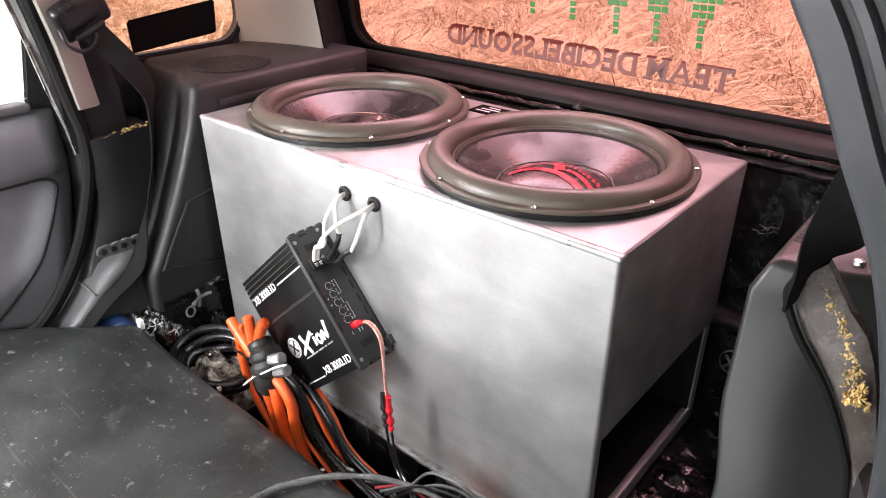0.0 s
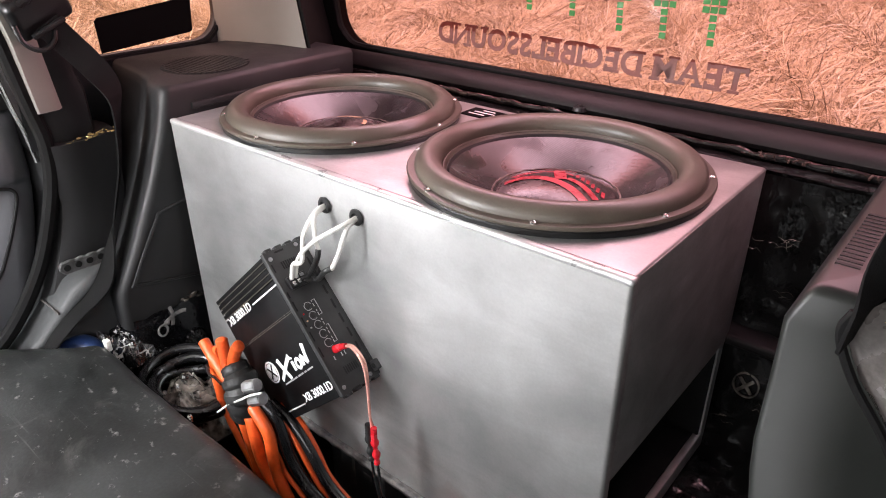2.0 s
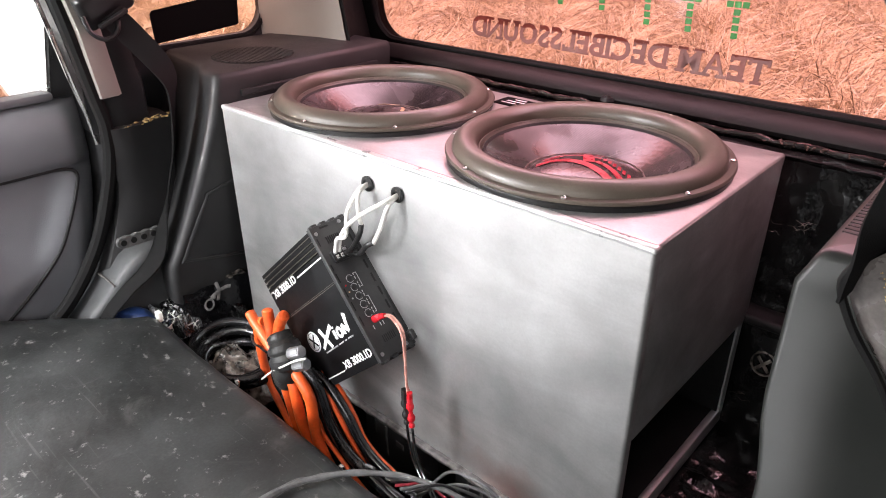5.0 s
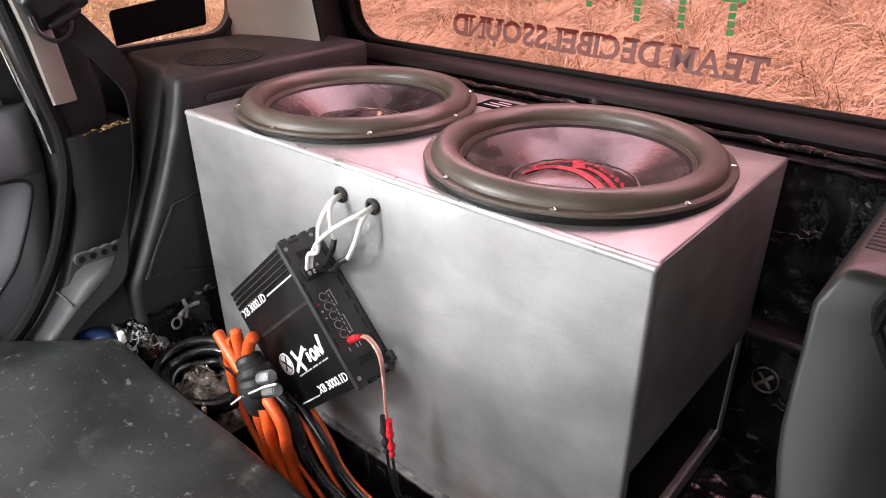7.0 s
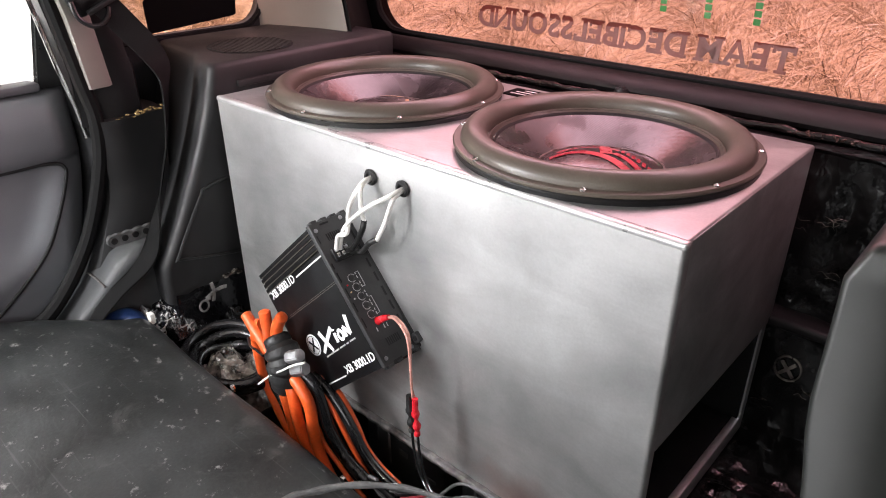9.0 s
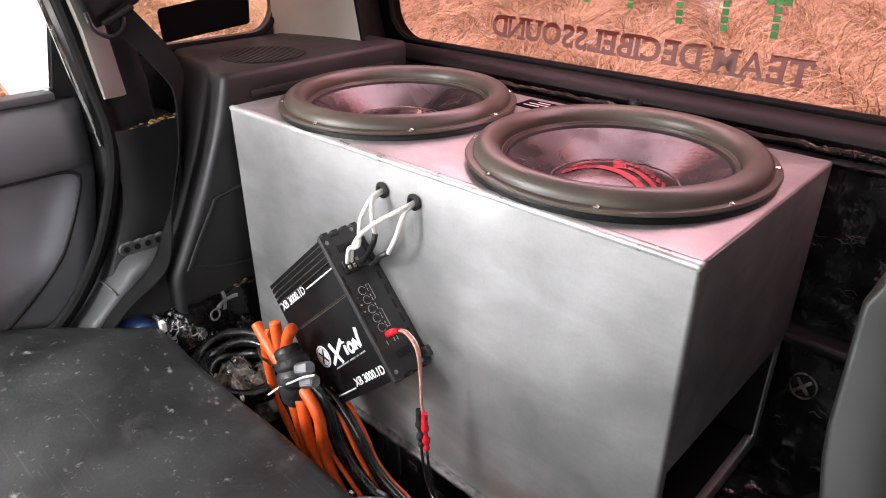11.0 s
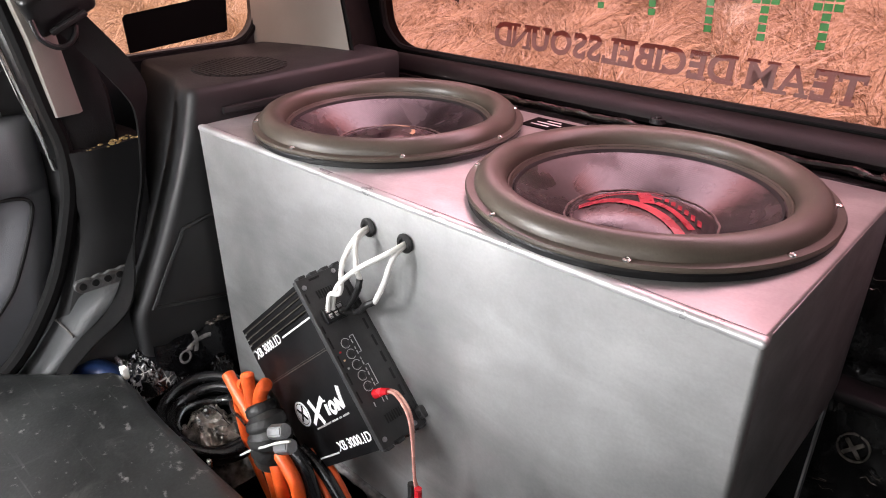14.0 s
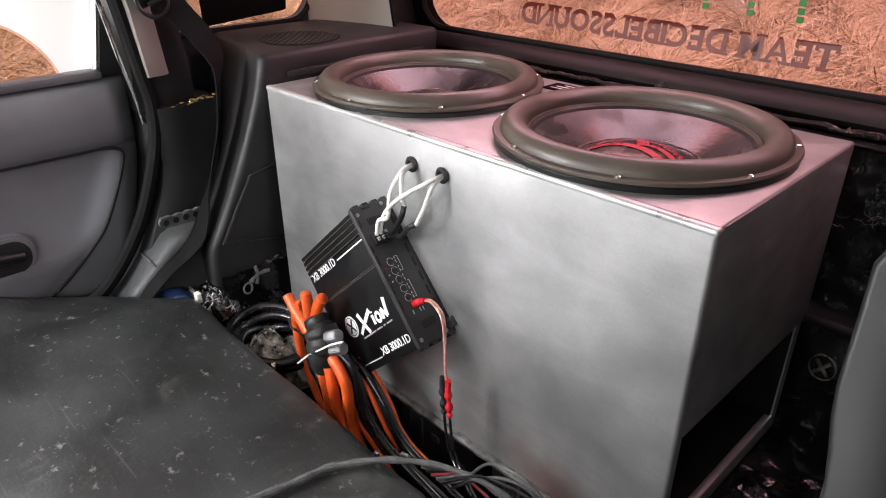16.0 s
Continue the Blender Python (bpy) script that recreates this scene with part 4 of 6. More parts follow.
def seat_belt_left():
    ob = empty("seat_belt", (-1.0, -0.1, 0.02), "black seat belt hanging from its pillar guide", "seat belt", "rear seat belts")
    lie = (-0.70, 0.45, 0)
    bm = strap(bmesh.new(), [((-1.006, -0.112, 0.585), (0, 0.75, 0.55)), ((-0.990, -0.083, 0.540), (0, 0.75, 0.55)), ((-0.970, -0.060, 0.500), (-0.15, 0.75, 0.45)), ((-0.952, -0.050, 0.465), (-0.40, 0.65, 0.25)), ((-0.946, -0.053, 0.425), (-0.6, 0.5, 0.05)), ((-0.945, -0.067, 0.343), lie), ((-0.945, -0.085, 0.287), lie), ((-0.943, -0.106, 0.232), (-0.75, 0.4, 0)), ((-0.943, -0.123, 0.184), (-0.9, 0.1, 0)), ((-0.943, -0.144, 0.137), (-0.95, -0.2, -0.1)), ((-0.950, -0.171, 0.106), (-0.9, -0.3, -0.25)), ((-0.965, -0.214, 0.072), (-0.9, -0.25, -0.2)), ((-0.982, -0.252, 0.03), (-0.9, -0.2, -0.2)), ((-0.99, -0.272, -0.01), (-0.9, -0.2, -0.2))], 0.046)
    part("webbing", bm, M_belt, ob)
    g = boxm(-0.05, 0.05, -0.016, 0.016, -0.034, 0.034, 0.012, 4)
    bmesh.ops.transform(g, matrix=pose(-1.012, -0.112, 0.600, 20, -24, 90), verts=g.verts)
    gd = part("belt_guide", g, M_black, ob, "glossy black plastic guide")
    bm = bmesh.new()
    tube(bm, [(-0.998, -0.157, 0.580), (-0.994, -0.152, 0.555), (-0.99, -0.135, 0.541), (-0.99, -0.118, 0.542), (-0.994, -0.104, 0.553), (-1.0, -0.098, 0.566)], 0.0042, 8, 5)
    part("loop", bm, M_black, gd, "worn black loop")
    bm = boxm(-0.030, 0.030, -0.004, 0.004, -0.004, 0.004, 0.002)
    bmesh.ops.transform(bm, matrix=pose(-0.994, -0.108, 0.572, 20, -24, 90), verts=bm.verts)
    part("slot_bar", bm, M_trim, gd)
    return ob


seat_belt_left()

# rear door, closed
DX = -1.115
door = empty("door_1", (DX, -0.6, -0.1), "gray plastic rear door with window and chrome-edged frame", "car door", kind="structure")
zs = [(0.418, 0.0), (0.424, -0.016), (0.414, 0.006), (0.40, 0.016), (0.37, 0.024), (0.33, 0.024), (0.305, 0.018), (0.296, 0.004), (0.288, 0.004), (0.278, 0.012), (0.22, 0.018), (0.16, 0.024), (0.10, 0.026), (0.05, 0.020), (-0.02, 0.012), (-0.12, 0.006)]
fine = []
for (za, da), (zb, db) in zip(zs[1:], zs[2:]):
    n = max(1, round((za - zb) / 0.014))
    fine += [(za + (zb - za) * q / n, da + (db - da) * q / n) for q in range(n)]
fine.append(zs[-1])
CURVE = [(0.300, -0.205), (0.281, -0.196), (0.25, -0.208), (0.185, -0.241), (0.136, -0.273), (0.084, -0.328), (0.04, -0.379), (-0.12, -0.52)]


def pocket_edge(z):
    """Where the pocket's rear edge runs at a height."""
    return float(np.interp(-z, [-q[0] for q in CURVE], [q[1] for q in CURVE]))


rings = []
for k in range(65):
    t = k / 64
    y = -0.158 - 1.1 * t ** 1.3
    e = min(1.0, (k + 0.2) / 5.0)
    ring = []
    for z, d in fine:
        yy = y - 0.12 * max(0.0, (0.30 - z) / 0.42) ** 1.3 * (1 - t)
        if z < 0.297:
            inside = soft_step((pocket_edge(z) - yy) / 0.05)
            d += inside * (-0.016 * soft_step((0.297 - z) / 0.03) * soft_step((z - 0.09) / 0.09) + 0.006 * soft_step((0.15 - z) / 0.06))
        ring.append((DX + d * (0.35 + 0.65 * e) - 0.02 * (1 - e), yy, z))
    ring.append((DX - 0.05, ring[-1][1], -0.12))
    ring.append((DX - 0.05, y, 0.424))
    rings.append(ring)
part("panel", loft(bmesh.new(), rings), M_door, door, angle=50)
bm = bmesh.new()
tube(bm, [(DX + 0.006, -1.1, 0.297), (DX + 0.006, -0.6, 0.297), (DX + 0.006, -0.30, 0.296), (DX + 0.007, -0.225, 0.295), (DX + 0.011, -0.199, 0.283), (DX + 0.015, -0.208, 0.25), (DX + 0.021, -0.241, 0.185), (DX + 0.0245, -0.273, 0.136), (DX + 0.025, -0.328, 0.084), (DX + 0.019, -0.379, 0.04), (DX + 0.015, -0.43, 0.0)], 0.0034, 8, 8)
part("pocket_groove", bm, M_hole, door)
bm = prism(bmesh.new(), rounded(-0.62, -0.392, 0.096, 0.180, 0.036), "x", DX - 0.005, DX + 0.027)
bmesh.ops.bevel(bm, geom=list(bm.edges), offset=0.003, segments=2, affect='EDGES')
bezel = part("handle_bezel", bm, M_door, door)
bm = prism(bmesh.new(), rounded(-0.62, -0.402, 0.106, 0.170, 0.030), "x", DX + 0.010, DX + 0.0285)
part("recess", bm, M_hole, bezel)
bm = tube(bmesh.new(), [(DX + 0.026, -0.60, 0.150), (DX + 0.034, -0.56, 0.152), (DX + 0.038, -0.50, 0.150), (DX + 0.036, -0.45, 0.145), (DX + 0.028, -0.418, 0.138)], 0.011, 12, 6)
part("pull_handle", bm, M_black, bezel, "glossy black lever")
sill = part("window_ledge", boxm(DX - 0.035, DX + 0.004, -1.3, -0.200, 0.424, 0.440, 0.005), M_door, door)
LEAN = [(-0.200, 0.425), (-0.190, 0.47), (-0.150, 0.66), (-0.139, 0.75), (-0.136, 0.95)]
bm = loft(bmesh.new(), [[(DX - 0.045, y - 0.013, z), (DX - 0.015, y - 0.013, z), (DX - 0.012, y - 0.007, z), (DX - 0.015, y, z), (DX - 0.045, y, z)] for y, z in LEAN])
fr = part("window_frame", bm, M_chrome, door, "pale metal channel")
bm = loft(bmesh.new(), [[(DX - 0.044, y, z), (DX - 0.013, y, z), (DX - 0.006, b, z), (DX - 0.044, b, z)] for (y, z), b in zip(LEAN, (-0.140, -0.138, -0.134, -0.1315, -0.131))])
part("corner_cover", bm, M_black, door)
pn = part("pane", boxm(DX - 0.034, DX - 0.030, -1.3, -0.136, 0.42, 0.95), M_clear, door)
# white film on the pane with a round cut-out
M_film = bpy.data.materials.new("white_translucent_film")
M_film.use_nodes = True
fn = M_film.node_tree
tl = fn.nodes.new("ShaderNodeBsdfTranslucent")
tl.inputs[0].default_value = (0.97, 0.97, 0.97, 1)
mxs = fn.nodes.new("ShaderNodeMixShader")
mxs.inputs[0].default_value = 0.95
fn.links.new(fn.nodes["Principled BSDF"].outputs[0], mxs.inputs[1])
fn.links.new(tl.outputs[0], mxs.inputs[2])
fn.links.new(mxs.outputs[0], fn.nodes["Material Output"].inputs[0])
fn.nodes["Principled BSDF"].inputs["Base Color"].default_value = (0.85, 0.85, 0.85, 1)
arc = [(-0.41 + 0.148 * math.cos(a), 0.40 + 0.148 * math.sin(a)) for a in [radians(9 + 162 * k / 24) for k in range(25)]]
pts = [(-0.205, 0.424)] + arc + [(-1.25, 0.424), (-1.25, 0.945), (-0.140, 0.945), (-0.141, 0.75), (-0.155, 0.66), (-0.196, 0.47)]
part("white_film", prism(bmesh.new(), pts, "x", DX - 0.029, DX - 0.028), M_film, pn, "backlit white film with a round cut-out", smooth=False)
# added filter: tones down the view where the pane itself is left clear
part("cutout_tint", prism(bmesh.new(), [(-0.57, 0.424)] + [(-0.41 + 0.152 * math.cos(a), 0.40 + 0.152 * math.sin(a)) for a in [radians(171 - 162 * k / 24) for k in range(25)]] + [(-0.25, 0.424)], "x", DX - 0.0275, DX - 0.0265), M_tint_side, pn, "tint added over the cut-out in place of tinted glass", smooth=False)
# rubber seal along the door opening
bm = bmesh.new()
tube(bm, [(-1.050, -0.259, 0.95), (-1.048, -0.209, 0.75), (-1.047, -0.179, 0.62), (-1.046, -0.155, 0.45), (-1.045, -0.145, 0.37), (-1.045, -0.16, 0.28), (-1.045, -0.215, 0.15), (-1.05, -0.30, 0.04), (-1.055, -0.38, 0.0)], 0.0135, 10, 6)
part("door_seal", bm, M_seal, door, "black rubber door seal")
bm = bmesh.new()
tube(bm, [(-1.066, -0.287, 0.95), (-1.064, -0.237, 0.75), (-1.062, -0.205, 0.62), (-1.060, -0.180, 0.46), (-1.062, -0.168, 0.40), (-1.066, -0.160, 0.34)], 0.0042, 8, 6)
part("edge_strip", bm, M_chrome, door, "thin bright metal strip")

# ---- near flank: grooved door pillar, torn cover and slack belt ----
edge = smooth_path([(0.02, -0.23, 0.99), (0.105, -0.23, 0.85), (0.146, -0.23, 0.785), (0.176, -0.23, 0.733), (0.193, -0.23, 0.706), (0.209, -0.23, 0.675), (0.222, -0.23, 0.649), (0.238, -0.23, 0.620), (0.253, -0.23, 0.589), (0.267, -0.23, 0.548), (0.280, -0.232, 0.500), (0.292, -0.236, 0.42), (0.302, -0.245, 0.28), (0.31, -0.26, 0.0), (0.31, -0.26, -0.3)], 4)
sect = [(0.012, 0.05), (0.0, 0.010), (0.003, 0.003), (0.009, 0.0), (0.036, 0.0), (0.039, 0.003), (0.040, 0.010), (0.047, 0.010), (0.048, 0.002), (0.051, 0.0), (0.060, 0.0), (0.063, 0.003), (0.064, 0.011), (0.071, 0.011), (0.072, 0.003), (0.075, 0.001), (0.084, 0.001), (0.088, 0.012), (0.30, 0.02), (0.30, 0.05)]
rings = []
for k, c in enumerate(edge):
    d = (edge[min(k + 1, len(edge) - 1)] - edge[max(k - 1, 0)]).normalized()
    u = Vector((-d.z, 0, d.x))
    u = (u * 0.85 + Vector((0.15, 0, 0))).normalized()
    rings.append([tuple(c + u * a * 0.55 + Vector((0, q * 0.8, 0))) for a, q in sect])
tagged(obj("trim_near_pillar", loft(bmesh.new(), rings), M_pillar, True, 40), "blue-gray grooved plastic door pillar", "pillar trim", kind="structure")
tp = empty("torn_pillar_cover", (0.24, -0.085, 0.2), "torn brown-gray pillar cover with yellow foam residue", "pillar trim")
rings = []
for z0, x0, z1, x1 in ((0.508, 0.194, 0.526, 0.212), (0.490, 0.191, 0.512, 0.222), (0.474, 0.198, 0.492, 0.236), (0.458, 0.207, 0.474, 0.253), (0.440, 0.222, 0.455, 0.262), (0.421, 0.237, 0.433, 0.270), (0.380, 0.260, 0.39, 0.282), (0.333, 0.276, 0.34, 0.292), (0.20, 0.29, 0.20, 0.31)):
    y = -0.088 - 0.02 * max(0, 0.45 - z0) / 0.2
    rings.append([(x0, y + 0.010, z0), (x0 + 0.002, y, z0), (x0 * 0.6 + x1 * 0.4, y - 0.008, z0 * 0.6 + z1 * 0.4), (x1, y - 0.002, z1), (x1, y + 0.010, z1), (x0 + 0.004, y + 0.014, z0)])
part("cover", loft(bmesh.new(), rings), M_cover, tp, angle=60)
bm = bmesh.new()
tube(bm, [(0.194, -0.09, 0.508), (0.190, -0.093, 0.490), (0.206, -0.094, 0.458), (0.236, -0.097, 0.421), (0.259, -0.10, 0.380), (0.275, -0.105, 0.333), (0.289, -0.118, 0.20)], 0.0034, 8, 6)
part("edge_welt", bm, M_seal, tp)
bm = bmesh.new()
line = smooth_path([(0.210, -0.099, 0.518), (0.220, -0.101, 0.502), (0.234, -0.102, 0.487), (0.249, -0.102, 0.456), (0.258, -0.102, 0.434), (0.256, -0.104, 0.424)], 8)
for k in range(230):
    t = rng.random() ** 0.5
    c = line[min(len(line) - 1, int(t * len(line)))] + Vector((rng.gauss(0, 0.001 + 0.0048 * t * t), rng.uniform(-0.002, 0.001), rng.gauss(0, 0.002 + 0.003 * t)))
    flake = bmesh.ops.create_icosphere(bm, subdivisions=1, radius=rng.uniform(0.0004, 0.0017) * (0.4 + 1.2 * t), matrix=Matrix.Translation(c) @ Euler((rng.random() * 3, rng.random() * 3, rng.random() * 3)).to_matrix().to_4x4() @ Matrix.Diagonal((rng.uniform(0.8, 2.2), rng.uniform(0.3, 0.6), rng.uniform(0.5, 1.3), 1)))
    for v in flake["verts"]:
        v.co += Vector((rng.gauss(0, 0.0003), rng.gauss(0, 0.0002), rng.gauss(0, 0.0003)))
part("foam_residue", bm, M_foam, tp, "crumbs of yellow foam", smooth=False)
sb = empty("seat_belt", (0.22, -0.11, 0.47), "slack black seat belt folded over the trim", "seat belt", "rear seat belts")
bm = strap(bmesh.new(), [((0.245, -0.135, 0.68), (0.9, 0, 0.5)), ((0.228, -0.118, 0.61), (0.9, 0.05, 0.5)), ((0.214, -0.106, 0.555), (0.75, 0.3, 0.5)), ((0.202, -0.098, 0.518), (0.3, 0.8, 0.4)), ((0.198, -0.085, 0.49), (0.2, 1, 0.1))], 0.046)
part("webbing", bm, M_belt, sb)
part("anchor_bolt", lathe(bmesh.new(), [(0.006, 0.472), (0.005, 0.476), (0.0005, 0.477)], 12, 0.218, 0.044, 0.0), M_chrome, sb, "bright bolt head")

pad = [(0.340 + 0.062 * math.cos(a), -0.320 + 0.034 * math.sin(a)) for a in [2 * math.pi * k / 28 for k in range(28)]]
rings = [[(0.340 + (x - 0.340) * q, -0.320 + (y + 0.320) * q, z) for x, y in pad] for q, z in ((0.9, -0.33), (1.0, -0.30), (1.0, 0.44), (0.97, 0.468), (0.90, 0.490), (0.76, 0.507), (0.55, 0.518), (0.25, 0.523))]
tagged(obj("side_bolster", loft(bmesh.new(), rings), M_beige, True, 60), "pale gray padded side bolster by the door", "car seat")

# ---- folded seat ----
seat = empty("folded_seat", (-0.45, -0.5, -0.33), "folded rear seat back in dusty dark vinyl", "car seat")
outl = [(-0.895, -0.188), (-0.70, -0.190), (-0.50, -0.186), (-0.33, -0.192), (-0.15, -0.196), (0.05, -0.20), (0.09, -0.215), (0.10, -0.26), (0.10, -0.5), (0.10, -0.95), (0.05, -1.0), (-0.5, -1.0), (-1.08, -1.0), (-1.11, -0.95), (-1.105, -0.6), (-1.085, -0.385), (-1.06, -0.335), (-1.0, -0.275), (-0.935, -0.212), (-0.915, -0.195)]
outl = [(p.x, p.y) for p in smooth_path([(x, y, 0) for x, y in outl] + [(-0.895, -0.188, 0)], 4)[:-1]]
cx, cy = -0.5, -0.6


def shrink(d):
    out = []
    for x, y in outl:
        v = Vector((x - cx, y - cy))
        k = max(0.0, 1 - d / v.length)
        out.append((cx + v.x * k, cy + v.y * k))
    return out


rings = []
for d, z in ((0.006, -0.335), (0.004, -0.06), (0.001, -0.012), (0.0, 0.004), (0.003, 0.013), (0.009, 0.019), (0.022, 0.023), (0.05, 0.024), (0.10, 0.025), (0.18, 0.026), (0.26, 0.027), (0.34, 0.027), (0.40, 0.026)):
    rings.append([(x, y, z + (0.006 * noise.noise(Vector((x * 7, y * 7, 1))) + 0.003 * noise.noise(Vector((x * 23, y * 23, 4))) + 0.35 * min(0.12, max(0.0, -y - 0.36)) * min(1.0, max(0.0, (-x - 0.98) / 0.10)) if z > 0 else 0)) for x, y in shrink(d)])
rings = [[(x, y, z + (0.012 * soft_step((-x - 0.60) / 0.28) if z > -0.03 else 0)) for x, y, z in ring] for ring in rings]
for q, ring in enumerate(rings[1:7]):
    for k, (x, y, z) in enumerate(ring):
        n = noise.noise(Vector((x * 31, y * 31, 2.0)))
        ring[k] = (x, y + 0.0025 * n, z + 0.0022 * noise.noise(Vector((x * 42, y * 42, 8.0))))
part("cushion", loft(bmesh.new(), rings), M_vinyl, seat, angle=60)
for k, (x, y) in enumerate(((-0.897, -0.186), (-0.335, -0.196), (-0.62, -0.189))):
    w = 0.007 if k == 0 else 0.004
    bm = boxm(x - w, x + w, y - w * 0.7, y + w * 0.7, 0.022 if k == 0 else 0.012, 0.043 if k == 0 else 0.025, 0.0015)
    part("clip", bm, M_white if k == 0 else M_chrome, seat, "white plastic clip" if k == 0 else "bright staple")

# ---- subwoofer box ----
BX0, BX1, BY1, BZ0, BZ1 = -0.87, 0.0, 0.412, -0.095, 0.42
sub_box = empty("subwoofer_box", (-0.435, 0.206, BZ0), "silver-painted subwoofer enclosure with an open slot port", "speaker box")
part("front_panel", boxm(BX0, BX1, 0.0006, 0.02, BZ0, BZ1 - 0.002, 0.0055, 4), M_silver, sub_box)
# proud strip in a lighter colour, so the edge's highlight is painted on
part("highlit_worn_edge", boxm(BX0 - 0.0003, BX1 + 0.0004, -0.0002, 0.0130, BZ1 - 0.010, BZ1 - 0.0004, 0.0042, 4), M_silver_edge, sub_box, "worn top edge painted paler as its highlight")
bm = bmesh.new()
for cx, x0, x1 in ((-0.217, -0.4345, BX1 - 0.002), (-0.652, BX0 + 0.002, -0.4345)):
    cy, y0, y1 = 0.207, 0.012, BY1
    hole, rect = [], []
    for k in range(96):
        a = 2 * math.pi * (k + 0.5) / 96
        c, sn = math.cos(a), math.sin(a)
        q = min((x1 - cx if c > 0 else x0 - cx) / c, (y1 - cy if sn > 0 else y0 - cy) / sn)
        hole.append((cx + 0.162 * c, cy + 0.162 * sn))
        rect.append((cx + q * c, cy + q * sn))
    corners = [(x0, y0), (x1, y0), (x0, y1), (x1, y1)]
    for cn in corners:
        j = min(range(96), key=lambda i2: math.dist(rect[i2], cn))
        rect[j] = cn
    e = 0.003
    soft_r = [(min(max(x, x0 + (e if x0 < -0.8 else 0)), x1 - (e if x1 > -0.1 else 0)), min(max(y, y0), y1 - e)) for x, y in rect]
    zt, zb = BZ1 - 0.001, BZ1 - 0.02
    loft(bm, [[(*p, zb) for p in hole], [(*p, zt) for p in hole], [(*p, zt) for p in soft_r], [(*p, zt - e) for p in rect], [(*p, zb) for p in rect]], True, False)
part("top_panel", bm, M_silver, sub_box, angle=50)
part("left_panel", boxm(BX0 + 0.001, BX0 + 0.02, 0.02, BY1 - 0.02, BZ0, BZ1 - 0.02), M_silver, sub_box)
part("right_panel", boxm(BX1 - 0.02, BX1 - 0.001, 0.02, BY1 - 0.003, 0.13, BZ1 - 0.003, 0.003), M_silver, sub_box)
part("back_panel", boxm(BX0 + 0.002, BX1 - 0.004, BY1 - 0.028, BY1 - 0.008, BZ0 + 0.03, BZ1 - 0.02), M_silver, sub_box)
# inner faces carry the port's shade as colour; the liner is added to darken
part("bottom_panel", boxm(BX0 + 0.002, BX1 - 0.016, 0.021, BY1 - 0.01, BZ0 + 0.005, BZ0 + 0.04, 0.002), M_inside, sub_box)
part("bottom_edge", boxm(BX1 - 0.0155, BX1 - 0.003, 0.021, BY1 - 0.012, BZ0 + 0.01, BZ0 + 0.041, 0.002), M_silver, sub_box)
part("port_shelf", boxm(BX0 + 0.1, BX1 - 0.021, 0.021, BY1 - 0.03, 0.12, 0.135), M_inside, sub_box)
part("port_shade_liner", boxm(BX0 + 0.1, BX1 - 0.007, BY1 - 0.0325, BY1 - 0.0285, BZ0 + 0.041, 0.119), M_inside, sub_box)
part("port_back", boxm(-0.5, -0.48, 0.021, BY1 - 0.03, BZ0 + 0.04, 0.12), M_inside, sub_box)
bm = bmesh.new()
tube(bm, [(BX0 + 0.004, -0.002, BZ0 + 0.006), (-0.435, -0.002, BZ0 + 0.006), (BX1 - 0.004, -0.002, BZ0 + 0.006)], lambda t: 0.008 + 0.0008 * math.sin(t * 150), 8, 40)
part("bottom_bead", bm, M_bead, sub_box, "rough metal bead")
for x in (-0.466, -0.401):
    bm = bmesh.new()
    lathe(bm, [(0.0118, 0.0), (0.0124, 0.003), (0.010, 0.0055), (0.0065, 0.0055), (0.006, 0.002), (0.0005, 0.002)], 20)
    bmesh.ops.transform(bm, matrix=Matrix.Translation((x, 0.0, 0.371)) @ pose(0, 0, 0, 90, 0, 0), verts=bm.verts)
    part("grommet", bm, M_tape, sub_box)
lb = part("label", boxm(-0.502, -0.43, 0.345, 0.392, BZ1 - 0.001, BZ1 + 0.0006), M_sticker, sub_box, "small black label", smooth=False)
for k, (a, b2) in enumerate(((0.35, 0.7), (0.2, 0.8), (0.15, 0.6))):
    y = 0.382 - 0.012 * k
    part("print_bar", boxm(-0.502 + 0.072 * a, -0.502 + 0.072 * b2, y - 0.002, y + 0.002, BZ1 + 0.0006, BZ1 + 0.001), M_ink, lb, smooth=False)


